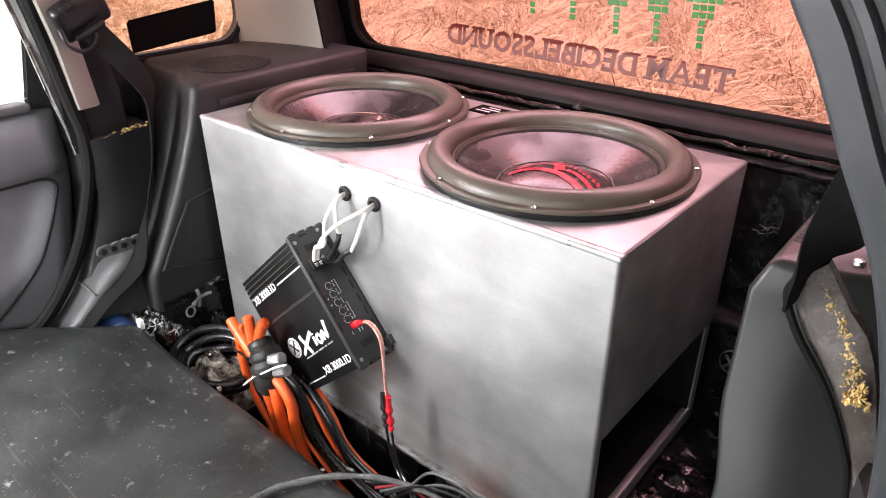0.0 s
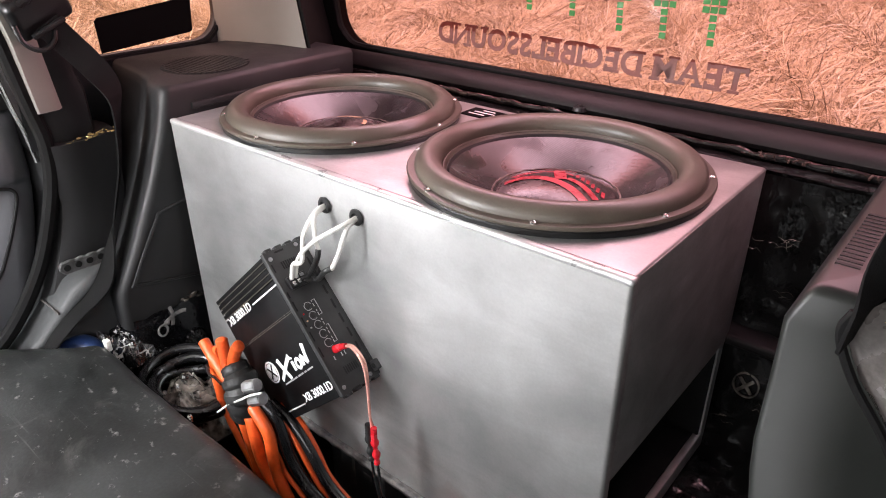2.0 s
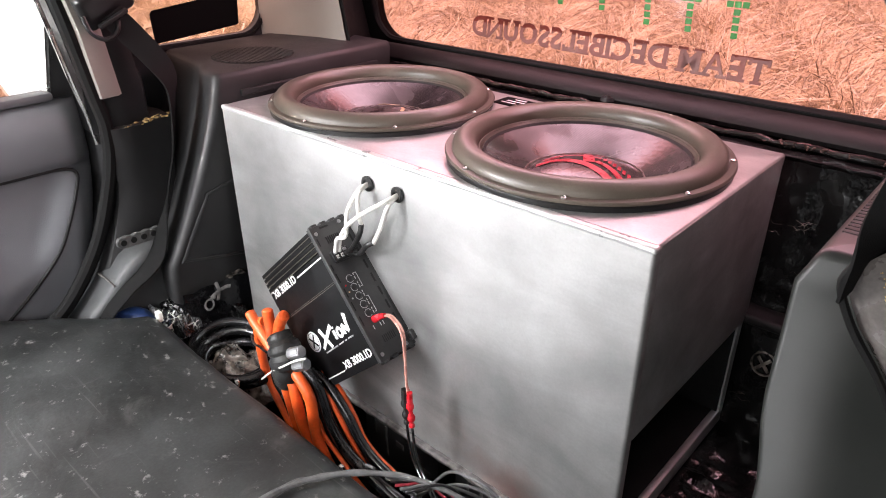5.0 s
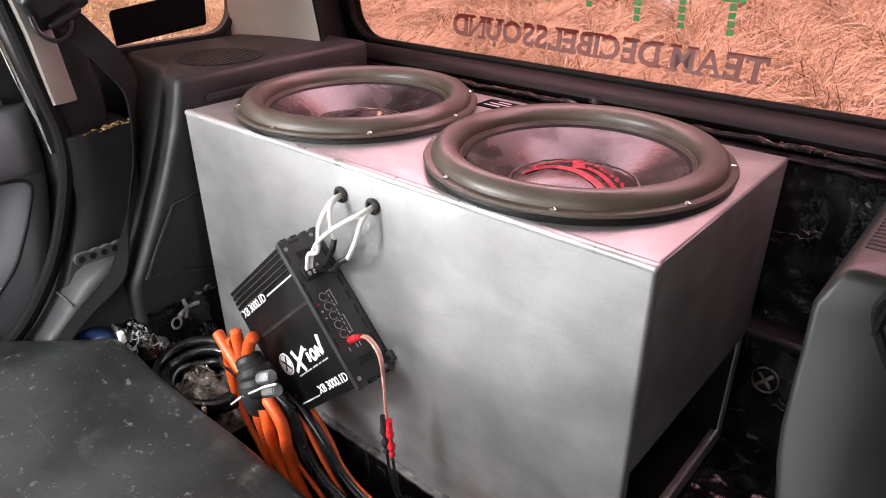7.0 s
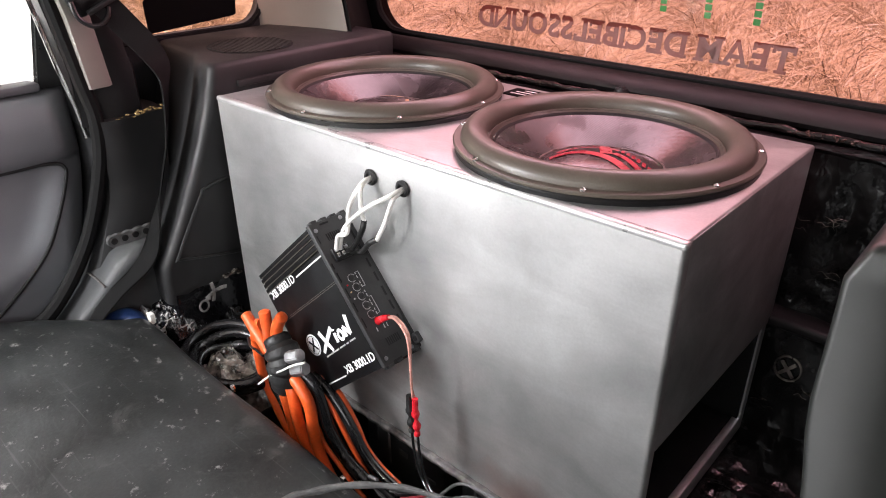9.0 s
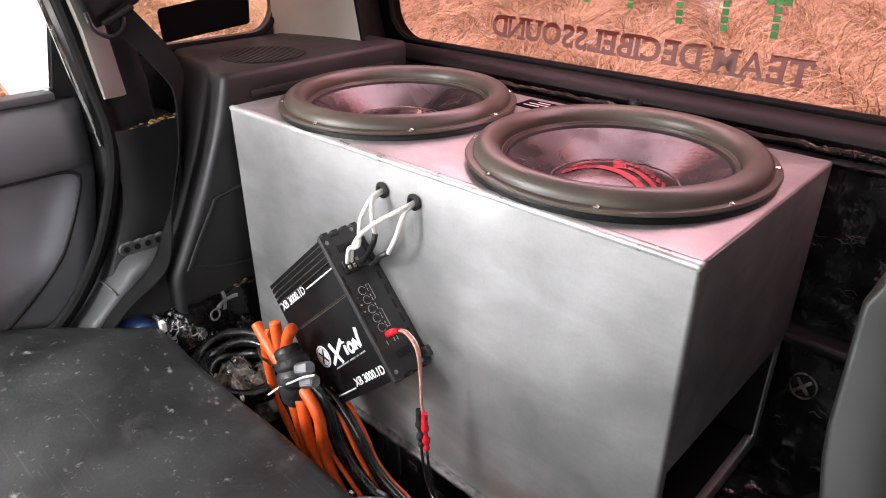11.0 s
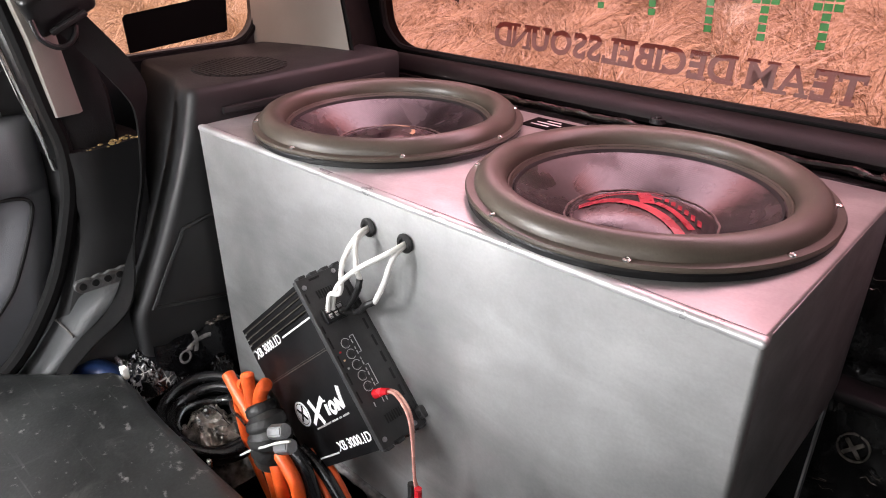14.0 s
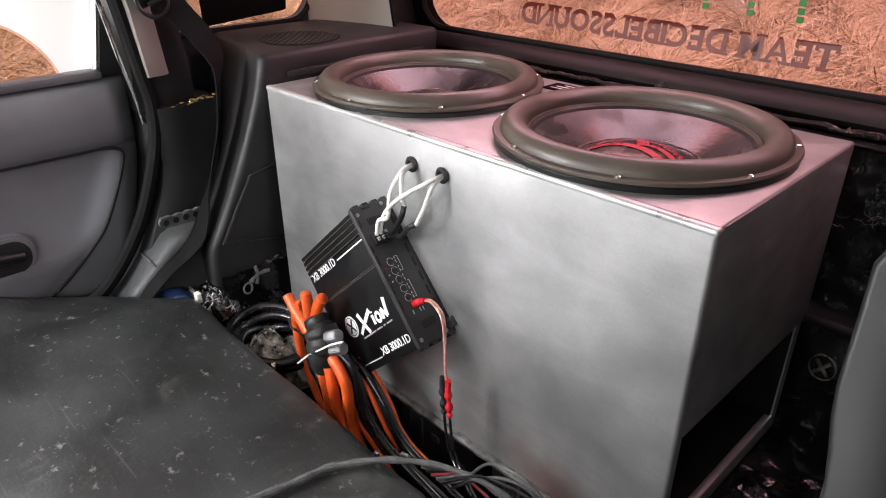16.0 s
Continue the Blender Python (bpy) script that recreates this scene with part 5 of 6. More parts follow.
def subwoofer(cx, cy, turn, print_mat, label):
    z0 = BZ1 - 0.001
    ob = empty("subwoofer", (cx, cy, z0), label, "subwoofer", "pair of subwoofers")
    part("gasket", lathe(bmesh.new(), [(0.163, -0.002), (0.2045, 0.0), (0.205, 0.006), (0.203, 0.009), (0.16, 0.009)], 128, cx, cy, z0), M_black, ob)
    part("basket_rim", lathe(bmesh.new(), [(0.16, 0.009), (0.2065, 0.0095), (0.2072, 0.012), (0.2055, 0.0145), (0.19, 0.0155), (0.16, 0.015)], 128, cx, cy, z0), M_rubber, ob)
    prof = [(0.1975, 0.0145)] + [(0.1775 + 0.0190 * math.cos(a), 0.015 + 0.0175 * math.sin(a)) for a in [math.pi * k / 14 for k in range(15)]] + [(0.1583, 0.0105), (0.1572, 0.0118), (0.1555, 0.0116), (0.1545, 0.0098), (0.152, 0.006)]
    part("surround", lathe(bmesh.new(), prof, 128, cx, cy, z0), M_rubber, ob, "thick rubber roll")
    prof = [(0.1545, 0.010), (0.1535, 0.007), (0.135, -0.0025), (0.115, -0.0135), (0.098, -0.0225), (0.0815, -0.0315)]
    co = part("cone", lathe(bmesh.new(), prof, 128, cx, cy, z0), M_cone, ob, "glossy black cone")
    part("cone_lip", lathe(bmesh.new(), [(0.150, 0.0066), (0.1495, 0.0078), (0.147, 0.0042)], 128, cx, cy, z0), M_hole, co)
    # uneven glue line round the cap
    bm = bmesh.new()
    pts = [(cx + (0.0880 + 0.0007 * math.sin(k * 2.7)) * math.cos(2 * math.pi * k / 40), cy + (0.0880 + 0.0007 * math.sin(k * 2.7)) * math.sin(2 * math.pi * k / 40), z0 - 0.0278) for k in range(41)]
    tube(bm, pts, lambda t: 0.0010 + 0.0007 * abs(math.sin(t * 160)), 6, 4)
    part("glue_line", bm, M_glue, co, "pale stitched glue line")

    def cap_z(r):
        return -0.031 + 0.022 * (1 - (r / 0.0815) ** 2) ** 0.8 if r < 0.0815 else -0.031
    cap = part("dust_cap", lathe(bmesh.new(), [(0.0814 - 0.0814 * k / 14 + 0.0003 * (k == 14), cap_z(0.0814 - 0.0814 * k / 14)) for k in range(15)], 64, cx, cy, z0), M_cap, ob)
    part("cap_rim", lathe(bmesh.new(), [(0.0835, -0.0305), (0.082, -0.0282), (0.0795, -0.0275), (0.077, -0.0285)], 96, cx, cy, z0), M_cap, ob)

    def cap_patch(rows):
        bm = bmesh.new()
        rg = [[(cx + r * math.cos(a), cy + r * math.sin(a), z0 + cap_z(r) + 0.0007 + 0.0006 * (len(rows) == 2)) for a in [radians(a0 + (a1 - a0) * j / 24) for j in range(25)]] for r, a0, a1 in rows]
        return loft(bm, rg, False, False)
    def cap_stripe(line, width):
        """A printed band that follows a line over the dome; places from the cap's centre."""
        path = [Vector((p.x, p.y)) for p in smooth_path([(x, y, 0) for x, y in line], 8)]
        bm, rg = bmesh.new(), []
        for k, c in enumerate(path):
            d = (path[min(k + 1, len(path) - 1)] - path[max(k - 1, 0)]).normalized()
            side = Vector((-d.y, d.x)) * width / 2
            row = []
            for f in (-1, -0.5, 0, 0.5, 1):
                p = c + side * f
                r = min(p.length, 0.0805)
                p = p.normalized() * r
                row.append((cx + p.x, cy + p.y, z0 + cap_z(r) + 0.0011))
            rg.append(row)
        return loft(bm, rg, False, False)
    if print_mat is M_capred:
        part("red_band", cap_stripe([(-0.066, -0.030), (-0.035, -0.012), (0.0, -0.008), (0.035, -0.014), (0.068, -0.028)], 0.013), print_mat, cap)
        part("red_band", cap_stripe([(-0.068, -0.008), (-0.052, 0.020), (-0.030, 0.046), (0.0, 0.056)], 0.008), print_mat, cap)
        part("red_band", cap_stripe([(-0.062, -0.012), (-0.040, 0.012), (-0.014, 0.027), (0.010, 0.030)], 0.006), print_mat, cap)
        part("red_band", cap_stripe([(-0.020, 0.040), (-0.006, 0.020), (0.006, 0.002)], 0.017), print_mat, cap)
        part("red_band", cap_stripe([(0.012, 0.012), (0.036, 0.008), (0.066, -0.006)], 0.010), print_mat, cap)
        for k in range(6):
            x = 0.012 + 0.010 * k
            part("letter_bar", cap_stripe([(x, 0.040 - 0.0035 * k), (x + 0.003, 0.033 - 0.0035 * k), (x + 0.006, 0.026 - 0.0035 * k)], 0.005), print_mat, cap)
    else:
        part("gold_mark", cap_patch([(0.050, 95, 150), (0.042, 90, 155), (0.030, 95, 150)]), print_mat, cap)
        part("gold_mark", cap_patch([(0.040, 20, 60), (0.034, 20, 60)]), print_mat, cap)
    for k in range(8):
        a = radians(22.5 + 45 * k + turn)
        bm = bmesh.new()
        x, y = cx + 0.2005 * math.cos(a), cy + 0.2005 * math.sin(a)
        lathe(bm, [(0.0045, 0.014), (0.0043, 0.0162), (0.0026, 0.0172), (0.0022, 0.0164), (0.0004, 0.0162)], 12, x, y, z0)
        part("screw", bm, M_chrome, ob)
    return ob


subwoofer(-0.217, 0.207, 1.5, M_capred, "large subwoofer with rubber surround and red-printed cap")
subwoofer(-0.652, 0.207, -15.0, M_gold, "large subwoofer with rubber surround and gold-marked cap")

# ---- amplifier, hung askew on the box front ----
AM = pose(-0.533, 0.0045, 0.1373, -1.3, -41.9, 0.9)
W, L, D = 0.1068, 0.1186, 0.0784
amp = empty("amplifier", (-0.533, -0.04, -0.02), "black finned car amplifier hung askew on the box front", "amplifier")


def apart(name, bm, material, parent=amp, label="", smooth=True):
    bmesh.ops.transform(bm, matrix=AM, verts=bm.verts)
    return part(name, bm, material, parent, label, smooth)


body = apart("body", boxm(-W, W - 0.009, -D + 0.004, -0.004, -L + 0.002, L - 0.003, 0.002), M_amp)
apart("top_plate", boxm(-W, W - 0.007, -D, -D + 0.005, -L + 0.001, 0.0775, 0.0012), M_amp)
for k in range(4):
    z = 0.0815 + 0.0093 * k
    f = apart("fin", boxm(-W, W - 0.007, -D + 0.0004 * k, -D + 0.006, z, z + 0.0062, 0.001), M_amp)
    apart("fin_edge", boxm(-W + 0.0005, W - 0.0075, -D - 0.0001 + 0.0004 * k, -D + 0.001 + 0.0004 * k, z - 0.0014, z - 0.0002), M_fin, f)
apart("groove_line", boxm(-W, W - 0.007, -D - 0.0004, -D + 0.0006, 0.0235, 0.0245), M_fin)
apart("groove_line", boxm(-W, W - 0.007, -D - 0.0004, -D + 0.0006, 0.0265, 0.0271), M_fin)
plate = apart("end_plate", boxm(W - 0.0085, W, -D - 0.0008, -0.003, -L - 0.001, L, 0.0015), M_amp_side)
# folded flange at the plate's outer and long edges, with gaps between its teeth
apart("flange", boxm(W, W + 0.0015, -D - 0.0008, -D + 0.0025, -L, L, 0.0005), M_amp_side, plate)
apart("flange", boxm(W, W + 0.0015, -0.0065, -0.003, -L, L, 0.0005), M_amp_side, plate)
for k in range(9):
    z = -0.110 + 0.0255 * k
    apart("tooth", boxm(W - 0.014, W - 0.001, -0.003, 0.0005, z, z + 0.014), M_amp_side, plate)
for zz in (L - 0.001, -L - 0.005):
    for k in range(4):
        y = -0.072 + 0.0185 * k
        apart("tooth", boxm(W - 0.014, W - 0.001, y, y + 0.011, zz, zz + 0.005, 0.001), M_amp_side, plate)
for k in range(8):
    z = 0.088 - 0.0245 * k
    apart("slot", boxm(W - 0.0005, W + 0.0006, -0.0165, -0.0132, z - 0.0155, z), M_hole, plate)
for z0, z1 in ((0.052, 0.042), (0.036, 0.020), (0.010, -0.006), (-0.014, -0.030), (-0.040, -0.056), (0.098, 0.085)):
    apart("slot", boxm(W - 0.0005, W + 0.0006, -0.0765, -0.0732, z1, z0), M_hole, plate)
for z0, y0 in ((0.1145, -0.060), (-0.1165, -0.060)):
    apart("slot", boxm(W - 0.0005, W + 0.0006, y0, y0 + 0.016, z0 - 0.003, z0), M_hole, plate)
for y0, zc in ((-0.059, 0.0905), (-0.055, -0.0885)):
    for k in range(7):
        y = y0 + 0.0038 * k
        apart("vent_slot", boxm(W - 0.0005, W + 0.0006, y, y + 0.0019, zc - 0.006, zc + 0.006), M_hole, plate)
for k in range(5):
    zc = 0.020 - 0.0153 * k
    bm = bmesh.new()
    lathe(bm, [(0.0052, 0), (0.005, 0.0010), (0.004, 0.0014), (0.0037, 0.0002), (0.0004, 0.0002)], 16)
    bmesh.ops.transform(bm, matrix=Matrix.Translation((W, -0.0555, zc)) @ pose(0, 0, 0, 0, 90, 0), verts=bm.verts)
    kn = apart("knob", bm, M_amp_side, plate)
    bm = bmesh.new()
    tube(bm, [(W + 0.0006, -0.0555 + 0.0064 * math.cos(a), zc + 0.0064 * math.sin(a)) for a in [radians(20 + 290 * j / 12) for j in range(13)]], 0.00045, 5, 1)
    apart("dial_mark", bm, M_print, kn)
    apart("print_bar", boxm(W - 0.0004, W + 0.0006, -0.0465, -0.0453, zc - 0.004, zc + 0.001), M_print, plate, smooth=False)
    apart("print_bar", boxm(W - 0.0004, W + 0.0006, -0.0465, -0.0453, zc + 0.003, zc + 0.0065), M_print, plate, smooth=False)
for z0, z1 in ((0.026, 0.002), (-0.016, -0.044)):
    apart("bracket_line", boxm(W - 0.0004, W + 0.0006, -0.0405, -0.0397, z1, z0), M_print, plate, smooth=False)
    for z in (z0, z1):
        apart("bracket_line", boxm(W - 0.0004, W + 0.0006, -0.044, -0.0397, z - 0.0004, z + 0.0004), M_print, plate, smooth=False)
for z, m in ((0.0125, M_red), (0.001, M_gold), (-0.010, M_print)):
    apart("indicator", boxm(W - 0.0004, W + 0.0016, -0.0695, -0.0672, z - 0.0012, z + 0.0012, 0.0005), m, plate)
for y, w in ((-0.060, 0.0012), (-0.046, 0.0012), (-0.040, 0.0012)):
    apart("print_bar", boxm(W - 0.0004, W + 0.0006, y, y + w, -0.0685, -0.062), M_print, plate, smooth=False)
tb = apart("terminal_block", boxm(W - 0.001, W + 0.007, -0.067, -0.034, 0.051, 0.071, 0.002), M_black, plate)
for y in (-0.060, -0.051, -0.042):
    apart("terminal_screw", boxm(W + 0.006, W + 0.009, y - 0.003, y + 0.003, 0.055, 0.062, 0.001), M_chrome, tb)
    apart("clamp_plate", boxm(W + 0.005, W + 0.0082, y - 0.0034, y + 0.0034, 0.064, 0.069, 0.0008), M_steel, tb)
for y, z in ((-0.071, 0.106), (-0.021, 0.1125), (-0.070, -0.1085), (-0.020, -0.1125)):
    bm = bmesh.new()
    lathe(bm, [(0.0034, 0), (0.0032, 0.0012), (0.0016, 0.0018), (0.0012, 0.001), (0.0003, 0.001)], 14)
    bmesh.ops.transform(bm, matrix=Matrix.Translation((W, y, z)) @ pose(0, 0, 0, 0, 90, 0), verts=bm.verts)
    apart("screw", bm, M_steel, plate)
tab = apart("mounting_tab", boxm(W - 0.006, W + 0.013, -0.012, -0.002, -0.113, -0.096, 0.003), M_amp_side)
bm = bmesh.new()
lathe(bm, [(0.0042, 0), (0.0042, 0.001), (0.0004, 0.001)], 14)
bmesh.ops.transform(bm, matrix=Matrix.Translation((W + 0.0065, -0.0118, -0.1045)) @ pose(0, 0, 0, 90, 0, 0), verts=bm.verts)
apart("tab_hole", bm, M_hole, tab)
# printing on the top plate
face = AM @ Matrix.Translation((0, -D - 0.0003, 0)) @ pose(0, 0, 0, 90, 0, 0)
lettering("XB 3000.1D", 0.0195, M_ink, "lettering", amp, face @ Matrix.Translation((-0.0495, 0.0715, 0)), 0.0003, 0.0002, 0.96)
lettering("XB 3000.1D", 0.0195, M_ink, "lettering", amp, face @ Matrix.Translation((0.0490, -0.0968, 0)), 0.0003, 0.0002, 0.96)
apart("print_line", boxm(0.0055, 0.0985, -D - 0.0006, -D + 0.0002, 0.0690, 0.0714), M_ink, smooth=False)
apart("print_line", boxm(-0.094, -0.003, -D - 0.0006, -D + 0.0002, -0.1050, -0.1026), M_ink, smooth=False)
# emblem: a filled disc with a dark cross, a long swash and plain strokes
yF = -D - 0.0006


def stroke(pts, w0, w1, yy=yF):
    """A flat brush stroke on the top plate that swells or thins from w0 to w1."""
    path = smooth_path([(x, 0, z) for x, z in pts], 6)
    rg = []
    for k, c in enumerate(path):
        d = (path[min(k + 1, len(path) - 1)] - path[max(k - 1, 0)]).normalized()
        w = (w0 + (w1 - w0) * k / (len(path) - 1)) / 2
        rg.append([(c.x - d.z * w, yy, c.z + d.x * w), (c.x + d.z * w, yy, c.z - d.x * w), (c.x + d.z * w, yy + 0.0006, c.z - d.x * w), (c.x - d.z * w, yy + 0.0006, c.z + d.x * w)])
    return loft(bmesh.new(), rg)


EX, EZ = -0.0490, -0.0355
ring = [(EX + 0.0190 * math.cos(2 * math.pi * k / 36), EZ + 0.0190 * math.sin(2 * math.pi * k / 36)) for k in range(36)]
em = apart("emblem_disc", prism(bmesh.new(), ring, "y", yF, yF + 0.0006), M_ink, smooth=False)
bm = bmesh.new()
loft(bm, [[(EX + r * math.cos(2 * math.pi * k / 36), yy, EZ + r * math.sin(2 * math.pi * k / 36)) for k in range(36)] for r, yy in ((0.0162, yF - 0.0003), (0.0152, yF - 0.0003))], True, False)
apart("emblem_line", bm, M_amp, em, smooth=False)
for pts in (((EX - 0.009, EZ - 0.010), (EX + 0.001, EZ + 0.001), (EX + 0.009, EZ + 0.011)), ((EX - 0.009, EZ + 0.009), (EX, EZ), (EX + 0.009, EZ - 0.010))):
    apart("emblem_cross", stroke(pts, 0.0036, 0.0036, yF - 0.0004), M_amp, em, smooth=False)
for pts, a, b in ((((-0.0165, -0.0225), (-0.010, -0.038), (0.0, -0.0600)), 0.0085, 0.0078), (((-0.029, -0.0555), (-0.008, -0.0430), (0.024, -0.0265)), 0.006, 0.0080), (((0.0255, -0.0365), (0.0245, -0.0525)), 0.0075, 0.007), (((0.0265, -0.0305), (0.0262, -0.0335)), 0.007, 0.007),
                  (((0.0355, -0.0395), (0.0340, -0.0465), (0.0395, -0.0520), (0.0460, -0.0495), (0.0475, -0.0425), (0.0425, -0.0370), (0.0355, -0.0395)), 0.0055, 0.0055), (((0.0560, -0.0355), (0.0545, -0.0520)), 0.0065, 0.0075), (((0.0560, -0.0355), (0.0630, -0.0435), (0.0690, -0.0505)), 0.0065, 0.007), (((0.0690, -0.0505), (0.0715, -0.036), (0.0765, -0.0215)), 0.0065, 0.0085)):
    apart("emblem_stroke", stroke(pts, a, b), M_ink, smooth=False)
for k in range(27):
    if k not in (12, 18, 21):
        apart("print_bar", boxm(-0.028 + 0.0038 * k, -0.0258 + 0.0038 * k, yF, yF + 0.0006, -0.0645 + 0.00012 * k, -0.0618 + 0.00012 * k), M_print, smooth=False)

# ---- speaker wires ----
sw = empty("speaker_wires", (-0.44, -0.03, 0.3), "white speaker wires from the box to the amplifier", "wire")


def ap(x, y, z):
    return tuple(AM @ Vector((x, y, z)))


for pts in (((-0.466, 0.004, 0.371), (-0.466, -0.02, 0.366), (-0.472, -0.04, 0.335), (-0.468, -0.05, 0.30), ap(0.130, -0.056, 0.082), ap(0.113, -0.060, 0.066)),
            ((-0.466, 0.004, 0.370), (-0.464, -0.022, 0.362), (-0.452, -0.035, 0.335), (-0.447, -0.035, 0.318)),
            ((-0.401, 0.004, 0.371), (-0.404, -0.025, 0.366), (-0.435, -0.045, 0.343), (-0.465, -0.05, 0.315), ap(0.132, -0.050, 0.082), ap(0.113, -0.053, 0.066)),
            ((-0.401, 0.004, 0.370), (-0.401, -0.02, 0.360), (-0.408, -0.032, 0.325), (-0.422, -0.035, 0.297))):
    part("wire", tube(bmesh.new(), pts, 0.0033, 10, 8), M_white, sw)
for pts in (((-0.447, -0.035, 0.320), (-0.450, -0.038, 0.303), ap(0.124, -0.036, 0.060), ap(0.113, -0.044, 0.060)), ((-0.422, -0.035, 0.298), (-0.436, -0.038, 0.288), ap(0.124, -0.028, 0.048), ap(0.113, -0.040, 0.057))):
    part("taped_end", tube(bmesh.new(), pts, 0.0043, 10, 6), M_tape, sw, "black taped end")
rw = empty("signal_cable", (-0.33, -0.06, 0.05), "clear copper signal cable with red plugs", "cable")
for dy in (0, 0.004):
    part("wire", tube(bmesh.new(), [ap(0.128, -0.050 + dy, -0.056), ap(0.146, -0.050 + dy, -0.066), (-0.346, -0.056 + dy, 0.178), (-0.336, -0.06, 0.13), (-0.333, -0.062, 0.098), (-0.331, -0.062 + dy, 0.075)], 0.0021, 8, 8), M_pink, rw)
part("plug", tube(bmesh.new(), [ap(0.106, -0.0505, -0.0545), ap(0.114, -0.0505, -0.055), ap(0.122, -0.050, -0.0555), ap(0.134, -0.050, -0.058)], lambda t: 0.0068 - 0.0025 * t, 12, 4), M_red, rw, "red plug")
for x, m in ((-0.338, M_tape), (-0.326, M_red)):
    part("joined_plug", tube(bmesh.new(), [(x, -0.063, 0.083), (x + 0.001, -0.064, 0.062), (x + 0.003, -0.064, 0.040), (x + 0.004, -0.064, 0.018)], lambda t: 0.0048 + 0.0018 * math.sin(t * 19) * (0.3 < t < 0.9), 10, 6), m, rw)
    part("lead", tube(bmesh.new(), [(x + 0.004, -0.064, 0.02), (x + 0.008, -0.062, -0.03), (x + 0.025, -0.065, -0.065), (x + 0.09, -0.09, -0.075)], 0.0022, 8, 6), M_blackcable, rw)

# ---- power cables ----
pb = empty("power_cables", (-0.55, -0.1, -0.3), "orange power cable bundle taped together in front of the amplifier", "cable")
for pts in (((-0.697, -0.104, 0.091), (-0.688, -0.105, 0.084), (-0.668, -0.107, 0.070), (-0.643, -0.110, 0.058), (-0.610, -0.116, 0.045), (-0.588, -0.12, 0.02), (-0.575, -0.122, -0.015), (-0.567, -0.122, -0.045), (-0.552, -0.124, -0.09), (-0.52, -0.128, -0.16), (-0.45, -0.13, -0.21)),
            ((-0.625, -0.109, 0.130), (-0.623, -0.110, 0.118), (-0.619, -0.111, 0.097), (-0.612, -0.114, 0.070), (-0.585, -0.12, 0.04), (-0.548, -0.127, 0.025), (-0.537, -0.130, -0.007), (-0.530, -0.130, -0.047), (-0.513, -0.130, -0.078), (-0.473, -0.13, -0.120), (-0.42, -0.13, -0.19)),
            ((-0.563, -0.114, 0.146), (-0.570, -0.115, 0.138), (-0.583, -0.116, 0.115), (-0.586, -0.118, 0.082), (-0.560, -0.122, 0.055), (-0.520, -0.126, 0.035), (-0.501, -0.126, 0.008), (-0.498, -0.126, -0.042), (-0.487, -0.126, -0.085), (-0.450, -0.126, -0.135), (-0.38, -0.13, -0.19))):
    part("orange_cable", tube(bmesh.new(), pts, lambda t: 0.0098 * (0.42 if t < 0.001 else 0.84 if t < 0.02 else 1.0), 14, 6), M_orange, pb)
for pts, thick in ((((-0.660, -0.098, 0.082), (-0.678, -0.099, 0.072), (-0.684, -0.10, 0.045), (-0.682, -0.10, 0.0), (-0.676, -0.10, -0.035), (-0.645, -0.102, -0.082), (-0.610, -0.105, -0.115), (-0.55, -0.11, -0.17), (-0.47, -0.12, -0.21)), 0.0085),
            (((-0.560, -0.10, 0.03), (-0.529, -0.09, 0.015), (-0.494, -0.09, -0.010), (-0.466, -0.09, -0.046), (-0.442, -0.09, -0.076), (-0.405, -0.09, -0.115), (-0.34, -0.09, -0.17)), 0.0045),
            (((-0.535, -0.075, 0.02), (-0.497, -0.07, -0.001), (-0.462, -0.07, -0.040), (-0.440, -0.07, -0.077), (-0.404, -0.07, -0.100), (-0.360, -0.072, -0.108), (-0.29, -0.08, -0.12), (-0.15, -0.09, -0.14)), 0.0075),
            (((-0.545, -0.116, 0.0), (-0.520, -0.116, -0.020), (-0.500, -0.115, -0.045), (-0.487, -0.115, -0.070), (-0.453, -0.115, -0.092), (-0.415, -0.115, -0.115), (-0.34, -0.115, -0.15)), 0.0040)):
    part("orange_cable", tube(bmesh.new(), pts, thick, 12, 6), M_orange, pb)
# tape wrap: several turns
wrap = lambda t: 0.018 + 0.012 * math.sin(math.pi * min(1.0, t * 1.05)) + 0.0022 * math.sin(t * 31) + 0.0012 * math.sin(t * 67)
tape = part("tape_wrap", tube(bmesh.new(), [(-0.590, -0.116, 0.098), (-0.573, -0.119, 0.080), (-0.562, -0.121, 0.055), (-0.566, -0.121, 0.028), (-0.580, -0.120, 0.000)], wrap, 18, 8), M_tape, pb, "bulky black tape wrap")
for k in range(2):
    bm = bmesh.new()
    bmesh.ops.create_cone(bm, cap_ends=True, segments=6, radius1=0.011, radius2=0.011, depth=0.030)
    bmesh.ops.bevel(bm, geom=list(bm.edges), offset=0.0016, segments=2, affect='EDGES')
    bmesh.ops.transform(bm, matrix=pose(-0.517 + 0.010 * k, -0.132, 0.102 - 0.020 * k, 0, 62, 12), verts=bm.verts)
    part("clamp_nut", bm, M_steel, pb, "bright split-bolt clamp nut")
part("zip_tie", tube(bmesh.new(), [(-0.482, -0.138, 0.111), (-0.505, -0.145, 0.098), (-0.530, -0.147, 0.078), (-0.575, -0.146, 0.042), (-0.628, -0.138, -0.007)], 0.0018, 6, 6), M_white, pb, "white zip tie")
part("thin_wire", tube(bmesh.new(), [(-0.69, -0.11, 0.045), (-0.672, -0.118, 0.040), (-0.645, -0.122, 0.046), (-0.612, -0.13, 0.055)], 0.0025, 6, 6), M_blackcable, pb)

